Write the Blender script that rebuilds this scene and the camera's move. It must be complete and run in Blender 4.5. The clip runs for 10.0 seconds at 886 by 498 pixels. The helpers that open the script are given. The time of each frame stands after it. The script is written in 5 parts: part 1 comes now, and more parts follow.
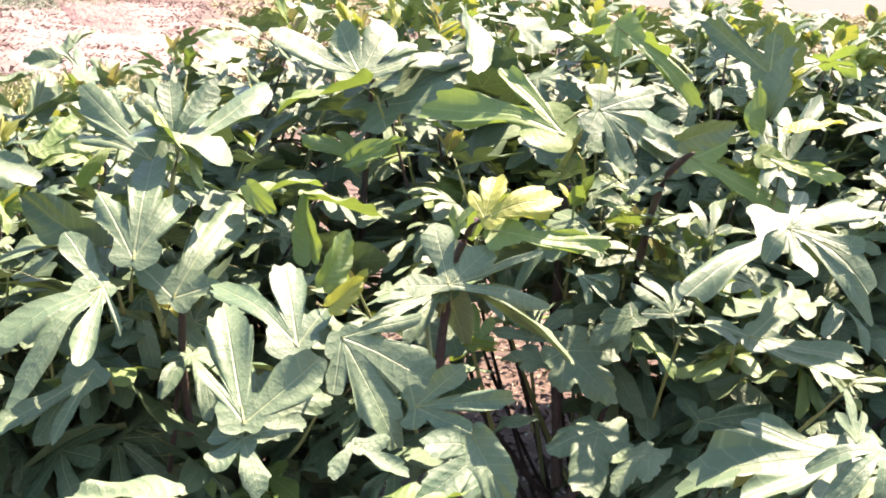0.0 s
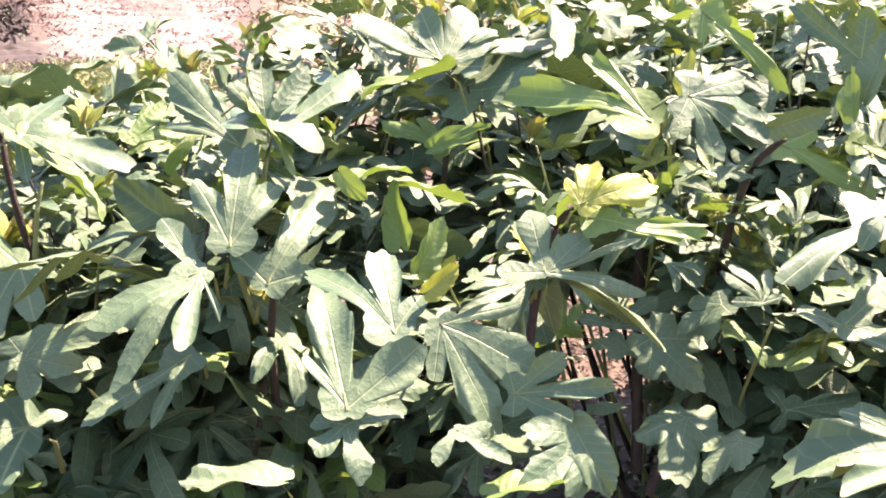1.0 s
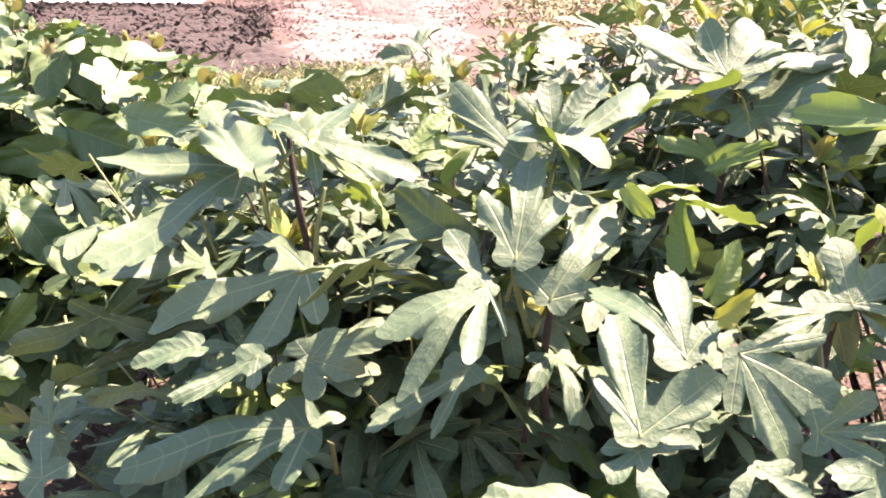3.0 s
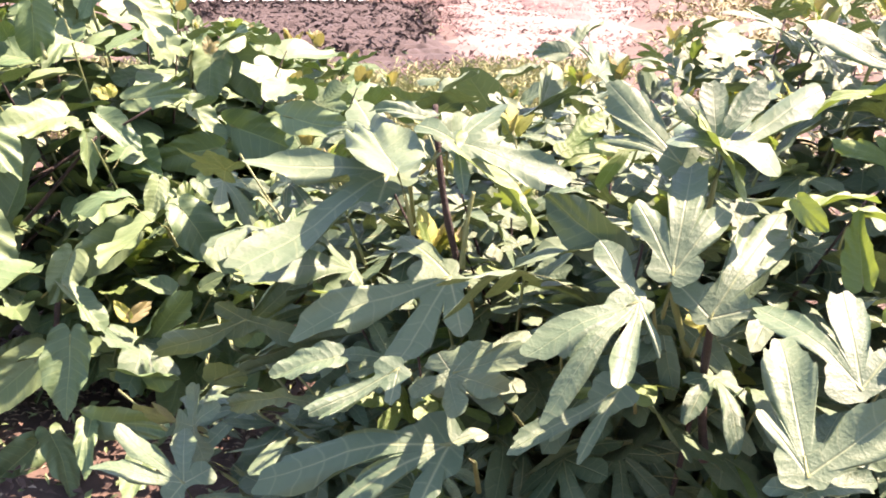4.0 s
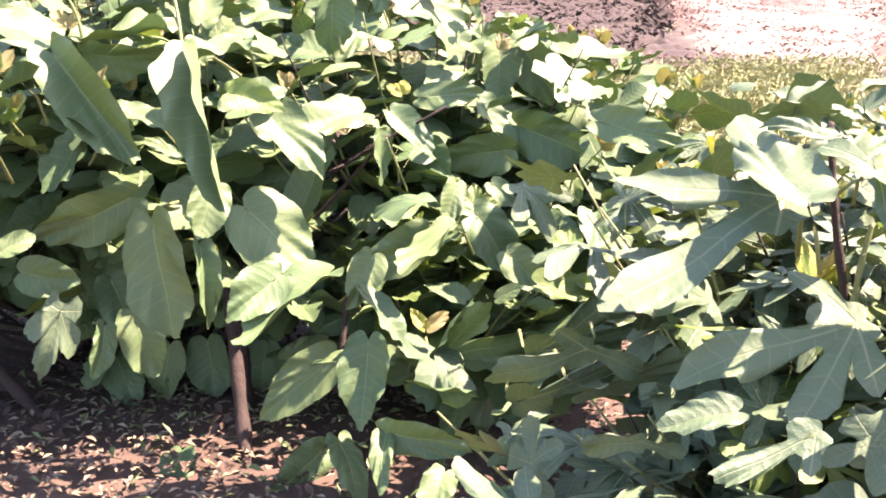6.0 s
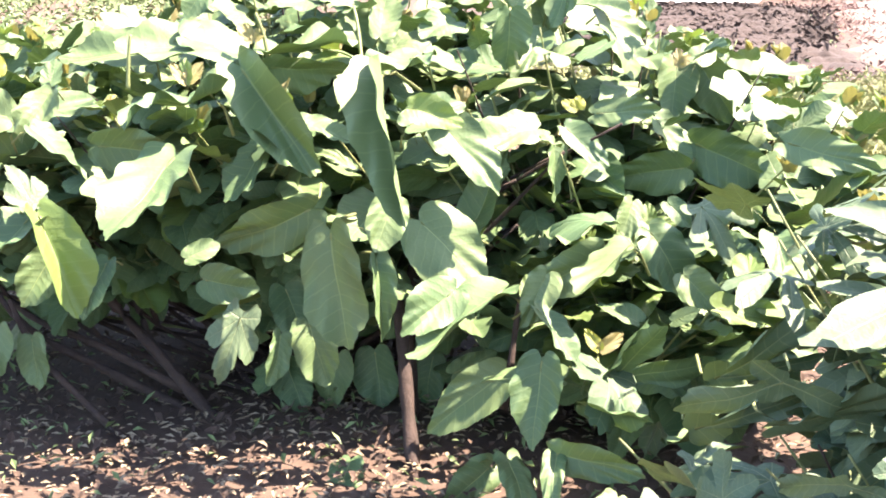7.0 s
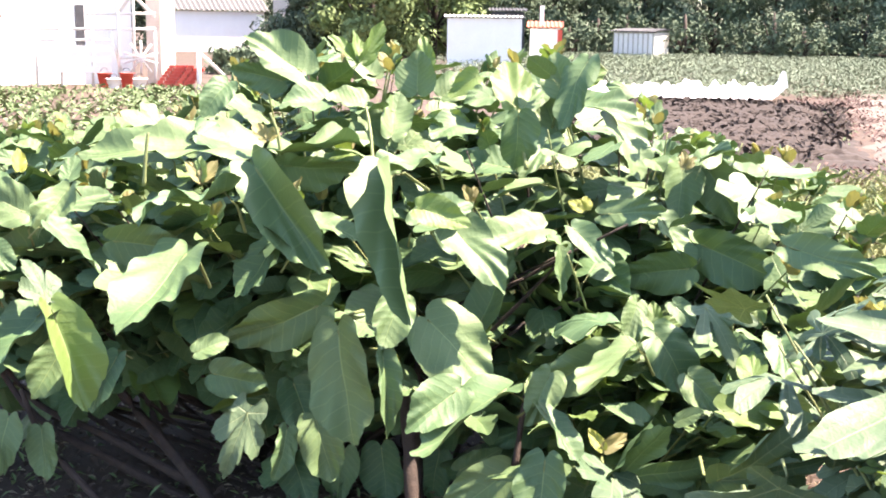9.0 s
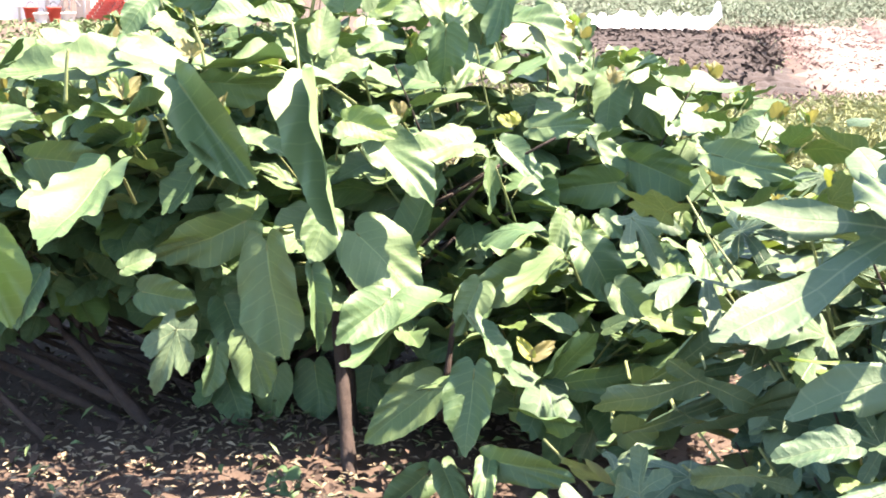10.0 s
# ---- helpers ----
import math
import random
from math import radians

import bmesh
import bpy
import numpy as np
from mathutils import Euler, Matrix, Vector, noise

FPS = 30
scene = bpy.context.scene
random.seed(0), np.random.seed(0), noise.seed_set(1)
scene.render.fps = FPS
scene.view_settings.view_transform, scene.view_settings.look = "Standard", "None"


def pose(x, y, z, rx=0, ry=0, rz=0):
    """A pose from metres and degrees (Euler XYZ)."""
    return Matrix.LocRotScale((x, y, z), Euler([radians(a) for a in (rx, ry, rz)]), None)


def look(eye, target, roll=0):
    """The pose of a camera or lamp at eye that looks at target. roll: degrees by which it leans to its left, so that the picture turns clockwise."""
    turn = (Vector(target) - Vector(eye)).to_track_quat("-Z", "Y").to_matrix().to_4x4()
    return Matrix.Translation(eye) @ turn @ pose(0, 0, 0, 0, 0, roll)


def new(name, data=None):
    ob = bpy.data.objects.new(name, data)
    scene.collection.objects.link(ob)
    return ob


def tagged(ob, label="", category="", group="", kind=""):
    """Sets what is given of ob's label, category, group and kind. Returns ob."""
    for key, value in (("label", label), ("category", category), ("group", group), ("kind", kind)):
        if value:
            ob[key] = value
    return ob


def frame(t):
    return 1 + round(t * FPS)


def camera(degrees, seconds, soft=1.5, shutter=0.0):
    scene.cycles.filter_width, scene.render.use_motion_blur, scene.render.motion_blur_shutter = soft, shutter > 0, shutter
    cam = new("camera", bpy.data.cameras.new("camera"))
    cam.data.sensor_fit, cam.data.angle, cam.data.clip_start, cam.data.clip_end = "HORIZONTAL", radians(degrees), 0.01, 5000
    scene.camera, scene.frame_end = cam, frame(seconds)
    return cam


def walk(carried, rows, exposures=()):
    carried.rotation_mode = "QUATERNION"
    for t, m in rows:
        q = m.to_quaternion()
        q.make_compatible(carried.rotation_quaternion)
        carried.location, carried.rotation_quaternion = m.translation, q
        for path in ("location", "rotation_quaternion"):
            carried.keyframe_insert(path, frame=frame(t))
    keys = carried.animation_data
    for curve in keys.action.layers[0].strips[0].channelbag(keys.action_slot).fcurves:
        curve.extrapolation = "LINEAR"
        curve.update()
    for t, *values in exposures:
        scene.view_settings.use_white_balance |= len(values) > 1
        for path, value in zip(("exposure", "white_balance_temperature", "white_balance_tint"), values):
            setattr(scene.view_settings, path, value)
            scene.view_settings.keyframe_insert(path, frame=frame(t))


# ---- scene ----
cam = camera(41.4, 10.0, soft=1.9)
METRES, EYE, TILT, LEAN, TURN = 1.0, 1.45, -14.0, -2.0, 0.0
ROWS = [
    (0.0, 0.0, 0.0, 0.0, -0.0, 0.0, -0.0),
    (0.5, -0.039, -0.0032, -0.0031, 0.67, -0.37, -0.2),
    (1.0, -0.0802, -0.0028, 0.0043, 2.08, -0.77, -0.15),
    (1.5, -0.1368, -0.014, 0.0109, 3.28, 0.03, -0.86),
    (2.0, -0.1749, -0.03, 0.0041, 6.82, -0.69, -1.25),
    (3.5, -0.2013, 0.0725, 0.0315, 15.94, -0.8, -3.05),
    (4.0, -0.2044, 0.1251, 0.0419, 20.48, -1.39, -3.46),
    (4.5, -0.219, 0.1528, 0.0365, 22.88, -1.68, -4.87),
    (5.0, -0.3018, 0.1875, 0.0501, 23.97, -1.95, -4.09),
    (5.5, -0.4407, 0.2084, 0.0625, 26.98, -2.05, -4.75),
    (7.0, -0.6377, 0.1687, 0.0857, 37.48, -3.04, -7.32),
    (7.5, -0.6391, 0.1584, 0.093, 40.26, -1.68, -7.65),
    (8.0, -0.6306, 0.155, 0.1103, 40.36, -0.47, -7.87),
    (8.5, -0.6114, 0.1426, 0.1298, 39.85, 1.98, -7.6),
    (9.0, -0.5914, 0.148, 0.1131, 38.32, 1.21, -8.06),
    (9.5, -0.5856, 0.1495, 0.0734, 37.49, -1.19, -8.06),
    (10.0, -0.5554, 0.1692, 0.0531, 35.4, -1.48, -7.19),
]
walk(cam, [(t, pose(0, 0, EYE, TILT, LEAN, TURN) @ pose(METRES * x, METRES * y, METRES * z, 90 + pitch, roll, yaw)) for t, x, y, z, yaw, pitch, roll in ROWS],
     exposures=((0.0, 2.4, 6950, 24), (1.0, 2.46, 7000, 27), (3.5, 2.42, 7100, 34), (5.5, 2.5, 7100, 38), (7.0, 2.78, 6760, 20), (8.0, 2.82, 6700, 19), (9.0, 2.41, 6620, 16), (10.0, 2.58, 6650, 15)))

# ---- light ----
SUN_AZ, SUN_EL = 40.0, 58.0     # degrees right of +y, degrees up
world = bpy.data.worlds.new("sky")
scene.world = world
world.use_nodes = True
wn = world.node_tree.nodes
sky = wn.new("ShaderNodeTexSky")
sky.sky_type, sky.sun_disc = "NISHITA", False
sky.sun_elevation, sky.sun_rotation = radians(SUN_EL), radians(SUN_AZ)
wn["Background"].inputs["Strength"].default_value = 0.106
world.node_tree.links.new(sky.outputs[0], wn["Background"].inputs[0])
sun_data = bpy.data.lights.new("sun", "SUN")
sun_data.energy, sun_data.angle, sun_data.color = 5.35, radians(0.6), (1.0, 0.868, 0.72)
sun = new("sun", sun_data)
to_sun = Vector((math.sin(radians(SUN_AZ)) * math.cos(radians(SUN_EL)), math.cos(radians(SUN_AZ)) * math.cos(radians(SUN_EL)), math.sin(radians(SUN_EL))))
sun.matrix_world = look(to_sun * 40, (0, 0, 0))


# ---- materials ----
def material(name):
    m = bpy.data.materials.new(name)
    m.use_nodes = True
    return m, m.node_tree.nodes, m.node_tree.links, m.node_tree.nodes["Principled BSDF"]


def mathn(n, l, op, a, b=None, c=None, clamp=False):
    k = n.new("ShaderNodeMath")
    k.operation, k.use_clamp = op, clamp
    for i, v in enumerate((a, b, c)):
        if v is None:
            continue
        if isinstance(v, (int, float)):
            k.inputs[i].default_value = v
        else:
            l.new(v, k.inputs[i])
    return k.outputs[0]


def mixc(n, l, f, a, b, mode="MIX"):
    k = n.new("ShaderNodeMix")
    k.data_type, k.blend_type = "RGBA", mode
    for i, v in ((0, f), (6, a), (7, b)):
        if isinstance(v, (int, float)):
            k.inputs[i].default_value = v
        elif isinstance(v, tuple):
            k.inputs[i].default_value = (*v, 1)
        else:
            l.new(v, k.inputs[i])
    return k.outputs[2]


def noisen(n, l, scale, detail=4, rough=0.6, co=None):
    k = n.new("ShaderNodeTexNoise")
    k.inputs["Scale"].default_value, k.inputs["Detail"].default_value, k.inputs["Roughness"].default_value = scale, detail, rough
    if co is not None:
        l.new(co, k.inputs["Vector"])
    return k.outputs["Fac"]


def ramp(n, l, f, *stops):
    k = n.new("ShaderNodeValToRGB")
    e = k.color_ramp.elements
    while len(e) < len(stops):
        e.new(0.5)
    for el, (p, c) in zip(e, stops):
        el.position, el.color = p, (*c, 1)
    l.new(f, k.inputs[0])
    return k.outputs[0]


def bumpn(n, l, h, b, strength, dist=0.02):
    k = n.new("ShaderNodeBump")
    k.inputs["Strength"].default_value, k.inputs["Distance"].default_value = strength, dist
    l.new(h, k.inputs["Height"])
    l.new(k.outputs[0], b.inputs["Normal"])


def leaf_material(name, dark, light, vein, through_col, gloss=0.42, trans=0.3, pinnate=9.0, coat=0.0):
    """Leaf blade: mottled green, with a pale vein down each lobe and side veins off it, light coming through.
    The blade's map holds the distance from the nearest main vein and the way along it."""
    m, n, l, b = material(name)
    uv = n.new("ShaderNodeUVMap")
    sep = n.new("ShaderNodeSeparateXYZ")
    l.new(uv.outputs[0], sep.inputs[0])
    off, along = sep.outputs[0], sep.outputs[1]
    thin = mathn(n, l, "ADD", off, mathn(n, l, "MULTIPLY", along, 0.007))
    main = mathn(n, l, "SUBTRACT", 1.0, mathn(n, l, "MULTIPLY", thin, 80.0), clamp=True)
    wob = mathn(n, l, "MULTIPLY", noisen(n, l, 5.0, 2, 0.5, uv.outputs[0]), 0.12)
    bow = mathn(n, l, "MULTIPLY", mathn(n, l, "POWER", off, 1.3), 0.9)
    cell = mathn(n, l, "FRACT", mathn(n, l, "MULTIPLY", mathn(n, l, "ADD", mathn(n, l, "SUBTRACT", along, bow), wob), pinnate))
    side = mathn(n, l, "SUBTRACT", 1.0, mathn(n, l, "MULTIPLY", mathn(n, l, "ABSOLUTE", mathn(n, l, "SUBTRACT", cell, 0.5)), 12.0), clamp=True)
    info = n.new("ShaderNodeObjectInfo")
    geo = n.new("ShaderNodeNewGeometry")
    rnd = mathn(n, l, "FRACT", mathn(n, l, "ADD", info.outputs["Random"], geo.outputs["Random Per Island"]))
    shift = n.new("ShaderNodeVectorMath")
    l.new(uv.outputs[0], shift.inputs[0])
    l.new(mathn(n, l, "MULTIPLY", rnd, 60.0), shift.inputs[1])
    co = shift.outputs[0]
    blot = noisen(n, l, 4.5, 5, 0.65, co)
    base = ramp(n, l, mathn(n, l, "ADD", mathn(n, l, "MULTIPLY", rnd, 0.6), mathn(n, l, "MULTIPLY", blot, 0.6)), (0.1, dark), (0.95, light))
    fine = noisen(n, l, 34, 3, 0.6, co)
    pillow = mathn(n, l, "SUBTRACT", 1.0, mathn(n, l, "POWER", mathn(n, l, "MULTIPLY", mathn(n, l, "SUBTRACT", 0.5, mathn(n, l, "ABSOLUTE", mathn(n, l, "SUBTRACT", cell, 0.5))), 2.0), 2.0))
    base = mixc(n, l, mathn(n, l, "MULTIPLY", fine, 0.25), base, light)
    veins = mathn(n, l, "MAXIMUM", mathn(n, l, "MULTIPLY", main, 0.85), mathn(n, l, "MULTIPLY", side, 0.26))
    base = mixc(n, l, veins, base, vein)
    l.new(base, b.inputs["Base Color"])
    l.new(mathn(n, l, "ADD", gloss - 0.08, mathn(n, l, "MULTIPLY", blot, 0.2)), b.inputs["Roughness"])
    b.inputs["Specular IOR Level"].default_value = 0.47 + coat
    h = mathn(n, l, "SUBTRACT", mathn(n, l, "MULTIPLY", fine, 0.5), mathn(n, l, "ADD", mathn(n, l, "MULTIPLY", main, 0.5), mathn(n, l, "MULTIPLY", side, 0.1)))
    h = mathn(n, l, "SUBTRACT", h, mathn(n, l, "MULTIPLY", pillow, 0.25))
    bumpn(n, l, h, b, 0.55, 0.0045)
    t = n.new("ShaderNodeBsdfTranslucent")
    l.new(mixc(n, l, rnd, through_col, tuple(v * 0.7 for v in through_col)), t.inputs[0])
    mx = n.new("ShaderNodeMixShader")
    mx.inputs[0].default_value = trans
    l.new(b.outputs[0], mx.inputs[1])
    l.new(t.outputs[0], mx.inputs[2])
    l.new(mx.outputs[0], n["Material Output"].inputs[0])
    return m


def plain(name, a, b_, scale=8.0, rough=0.8, bump=0.3, dist=0.02, detail=6, metal=0.0):
    """A mottled surface between two colours, at two scales."""
    m, n, l, b = material(name)
    co = n.new("ShaderNodeTexCoord").outputs["Object"]
    f1, f2 = noisen(n, l, scale, detail, 0.65, co), noisen(n, l, scale * 9, 3, 0.6, co)
    f = mathn(n, l, "ADD", mathn(n, l, "MULTIPLY", f1, 0.65), mathn(n, l, "MULTIPLY", f2, 0.35))
    l.new(ramp(n, l, f, (0.3, a), (0.72, b_)), b.inputs["Base Color"])
    b.inputs["Roughness"].default_value, b.inputs["Metallic"].default_value = rough, metal
    bumpn(n, l, f, b, bump, dist)
    return m


FIG = leaf_material("fig leaf", (0.037, 0.084, 0.046), (0.11, 0.158, 0.08), (0.24, 0.28, 0.145), (0.14, 0.22, 0.045), 0.52, 0.055, 8.0, -0.1)
BROAD = leaf_material("broad leaf", (0.04, 0.097, 0.043), (0.122, 0.18, 0.073), (0.24, 0.31, 0.125), (0.15, 0.27, 0.04), 0.52, 0.035, 8.0, -0.1)
YOUNG = leaf_material("young leaf", (0.23, 0.26, 0.04), (0.32, 0.33, 0.06), (0.36, 0.37, 0.14), (0.3, 0.34, 0.045), 0.5, 0.3)
RUSTY = leaf_material("rusty young leaf", (0.17, 0.16, 0.055), (0.27, 0.235, 0.09), (0.36, 0.32, 0.16), (0.28, 0.26, 0.06), 0.5, 0.3)
FRESH = leaf_material("fresh leaf", (0.085, 0.15, 0.036), (0.14, 0.21, 0.058), (0.26, 0.34, 0.13), (0.23, 0.34, 0.045), 0.5, 0.24, 9.0, 0.0)
STEM = plain("green stem", (0.12, 0.15, 0.05), (0.24, 0.26, 0.1), 30, 0.6, 0.2)
BARK = plain("grey brown bark", (0.022, 0.0145, 0.012), (0.066, 0.043, 0.033), 24, 0.85, 0.6)
SOIL = plain("dry soil and straw", (0.04, 0.026, 0.019), (0.115, 0.077, 0.055), 3.0, 0.95, 0.6)
LITTER = plain("dry leaf litter", (0.12, 0.093, 0.062), (0.38, 0.31, 0.2), 2.0, 0.85, 0.0)
WEED = plain("low weed leaf", (0.06, 0.1, 0.03), (0.14, 0.2, 0.07), 2.0, 0.6, 0.0)
BED = plain("dug earth", (0.024, 0.0172, 0.015), (0.062, 0.0455, 0.039), 7.0, 0.95, 0.9)
REDSOIL = plain("reddish dry earth", (0.1, 0.06, 0.053), (0.2, 0.13, 0.115), 4.0, 0.95, 0.8)
PATHM = plain("sandy path", (0.1, 0.075, 0.062), (0.19, 0.145, 0.122), 2.2, 0.95, 0.4)
WHITE = plain("white lime plaster", (0.8, 0.79, 0.77), (0.9, 0.89, 0.87), 2.0, 0.85, 0.2)
SHEET = plain("white plastic sheet", (0.7, 0.7, 0.7), (0.85, 0.85, 0.84), 3.0, 0.35, 0.3)
ROOF = plain("grey corrugated roof", (0.17, 0.165, 0.16), (0.28, 0.275, 0.27), 2.5, 0.8, 0.2)
REDROOF = plain("rusty red sheet", (0.35, 0.09, 0.05), (0.5, 0.17, 0.1), 4.0, 0.7, 0.2)
REDPAINT = plain("red paint", (0.5, 0.05, 0.035), (0.62, 0.1, 0.06), 6.0, 0.5, 0.1)
PALEROOF = plain("pale weathered roof sheet", (0.13, 0.122, 0.12), (0.2, 0.19, 0.185), 2.5, 0.8, 0.2)
PALEWOOD = plain("chalky painted wood and steel", (0.6, 0.57, 0.54), (0.78, 0.75, 0.72), 5.0, 0.8, 0.2)
PILLAR = plain("pale orange plaster", (0.68, 0.53, 0.43), (0.8, 0.67, 0.57), 3.0, 0.85, 0.2)
BROWN = plain("brown wood", (0.12, 0.06, 0.04), (0.2, 0.11, 0.07), 9.0, 0.7, 0.2)
DARK = plain("dark tar", (0.03, 0.03, 0.035), (0.07, 0.07, 0.08), 5.0, 0.8, 0.2)
BOARD = plain("weathered pale board", (0.42, 0.4, 0.36), (0.62, 0.6, 0.55), 7.0, 0.85, 0.3)
CROPM = plain("crop leaf", (0.1, 0.135, 0.085), (0.18, 0.22, 0.145), 0.35, 0.8, 0.0)
GRASS2 = plain("light grass blade", (0.17, 0.21, 0.075), (0.36, 0.35, 0.17), 1.2, 0.7, 0.0)
GRASSM = plain("dry grass blade", (0.13, 0.14, 0.05), (0.34, 0.29, 0.15), 0.9, 0.7, 0.0)
TREEM = plain("tree leaf", (0.055, 0.084, 0.05), (0.13, 0.17, 0.1), 0.6, 0.9, 0.0)
TREEM2 = plain("light tree leaf", (0.11, 0.155, 0.05), (0.21, 0.27, 0.095), 0.5, 0.85, 0.0)


# ---- mesh helpers ----
def mesh_from(name, verts, faces, mat=None, smooth=False):
    me = bpy.data.meshes.new(name)
    me.from_pydata([tuple(map(float, v)) for v in verts], [], [tuple(map(int, f)) for f in faces])
    if mat:
        me.materials.append(mat)
    if smooth:
        me.shade_smooth()
    return me


def child(name, me, parent, label=""):
    ob = new(name, me)
    ob.parent = parent
    return tagged(ob, label)


def thing(name, at, label, category, group="", kind=""):
    ob = new(name)
    ob.empty_display_size = 0.1
    ob.location = at
    return tagged(ob, label, category, group, kind)


def tube(points, radii, sides=7):
    """Vertices and faces of a tapered tube along points."""
    P = [Vector(p) for p in points]
    V, F = [], []
    for i, p in enumerate(P):
        d = (P[min(i + 1, len(P) - 1)] - P[max(i - 1, 0)]).normalized()
        a = d.orthogonal().normalized() if abs(d.z) < 0.9 else d.cross(Vector((1, 0, 0))).normalized()
        b = d.cross(a)
        for k in range(sides):
            w = 2 * math.pi * k / sides
            V.append(p + radii[i] * (math.cos(w) * a + math.sin(w) * b))
    for i in range(len(P) - 1):
        for k in range(sides):
            q = (k + 1) % sides
            F.append((i * sides + k, i * sides + q, i * sides + sides + q, i * sides + sides + k))
    F.append(tuple(range(sides))[::-1])
    F.append(tuple((len(P) - 1) * sides + k for k in range(sides)))
    return V, F


def joined(pieces):
    V, F = [], []
    for v, f in pieces:
        o = len(V)
        V.extend(v)
        F.extend(tuple(i + o for i in q) for q in f)
    return V, F


def boxv(x0, y0, z0, x1, y1, z1):
    v = [(x, y, z) for z in (z0, z1) for y in (y0, y1) for x in (x0, x1)]
    return v, [(0, 2, 3, 1), (4, 5, 7, 6), (0, 1, 5, 4), (2, 6, 7, 3), (0, 4, 6, 2), (1, 3, 7, 5)]


# lobes: (degrees from the midrib, reach, half width); sinus: how far the gaps between lobes reach in
LEAF_KINDS = dict(
    lobed=(((0, 1.0, 0.14), (38, 0.9, 0.13), (82, 0.56, 0.12)), 0.2),
    trident=(((0, 1.0, 0.17), (42, 0.86, 0.155), (98, 0.36, 0.15)), 0.24),
    shallow=(((0, 1.0, 0.28), (48, 0.78, 0.24), (100, 0.46, 0.24)), 0.46),
    broad=((), 0.0),
)
LEAF_MATS = dict(lobed=FIG, trident=FIG, shallow=FIG, broad=BROAD)


def even_outline(th, r, n):
    """n points of the closed outline r(th), spaced evenly along it: their angles and reaches."""
    x, y = r * np.sin(th), r * np.cos(th)
    s = np.concatenate(([0.0], np.cumsum(np.hypot(np.diff(x), np.diff(y)))))
    q = np.linspace(0, s[-1], n, endpoint=False) + s[-1] / n / 2
    x, y = np.interp(q, s, x), np.interp(q, s, y)
    return np.arctan2(x, y), np.hypot(x, y)


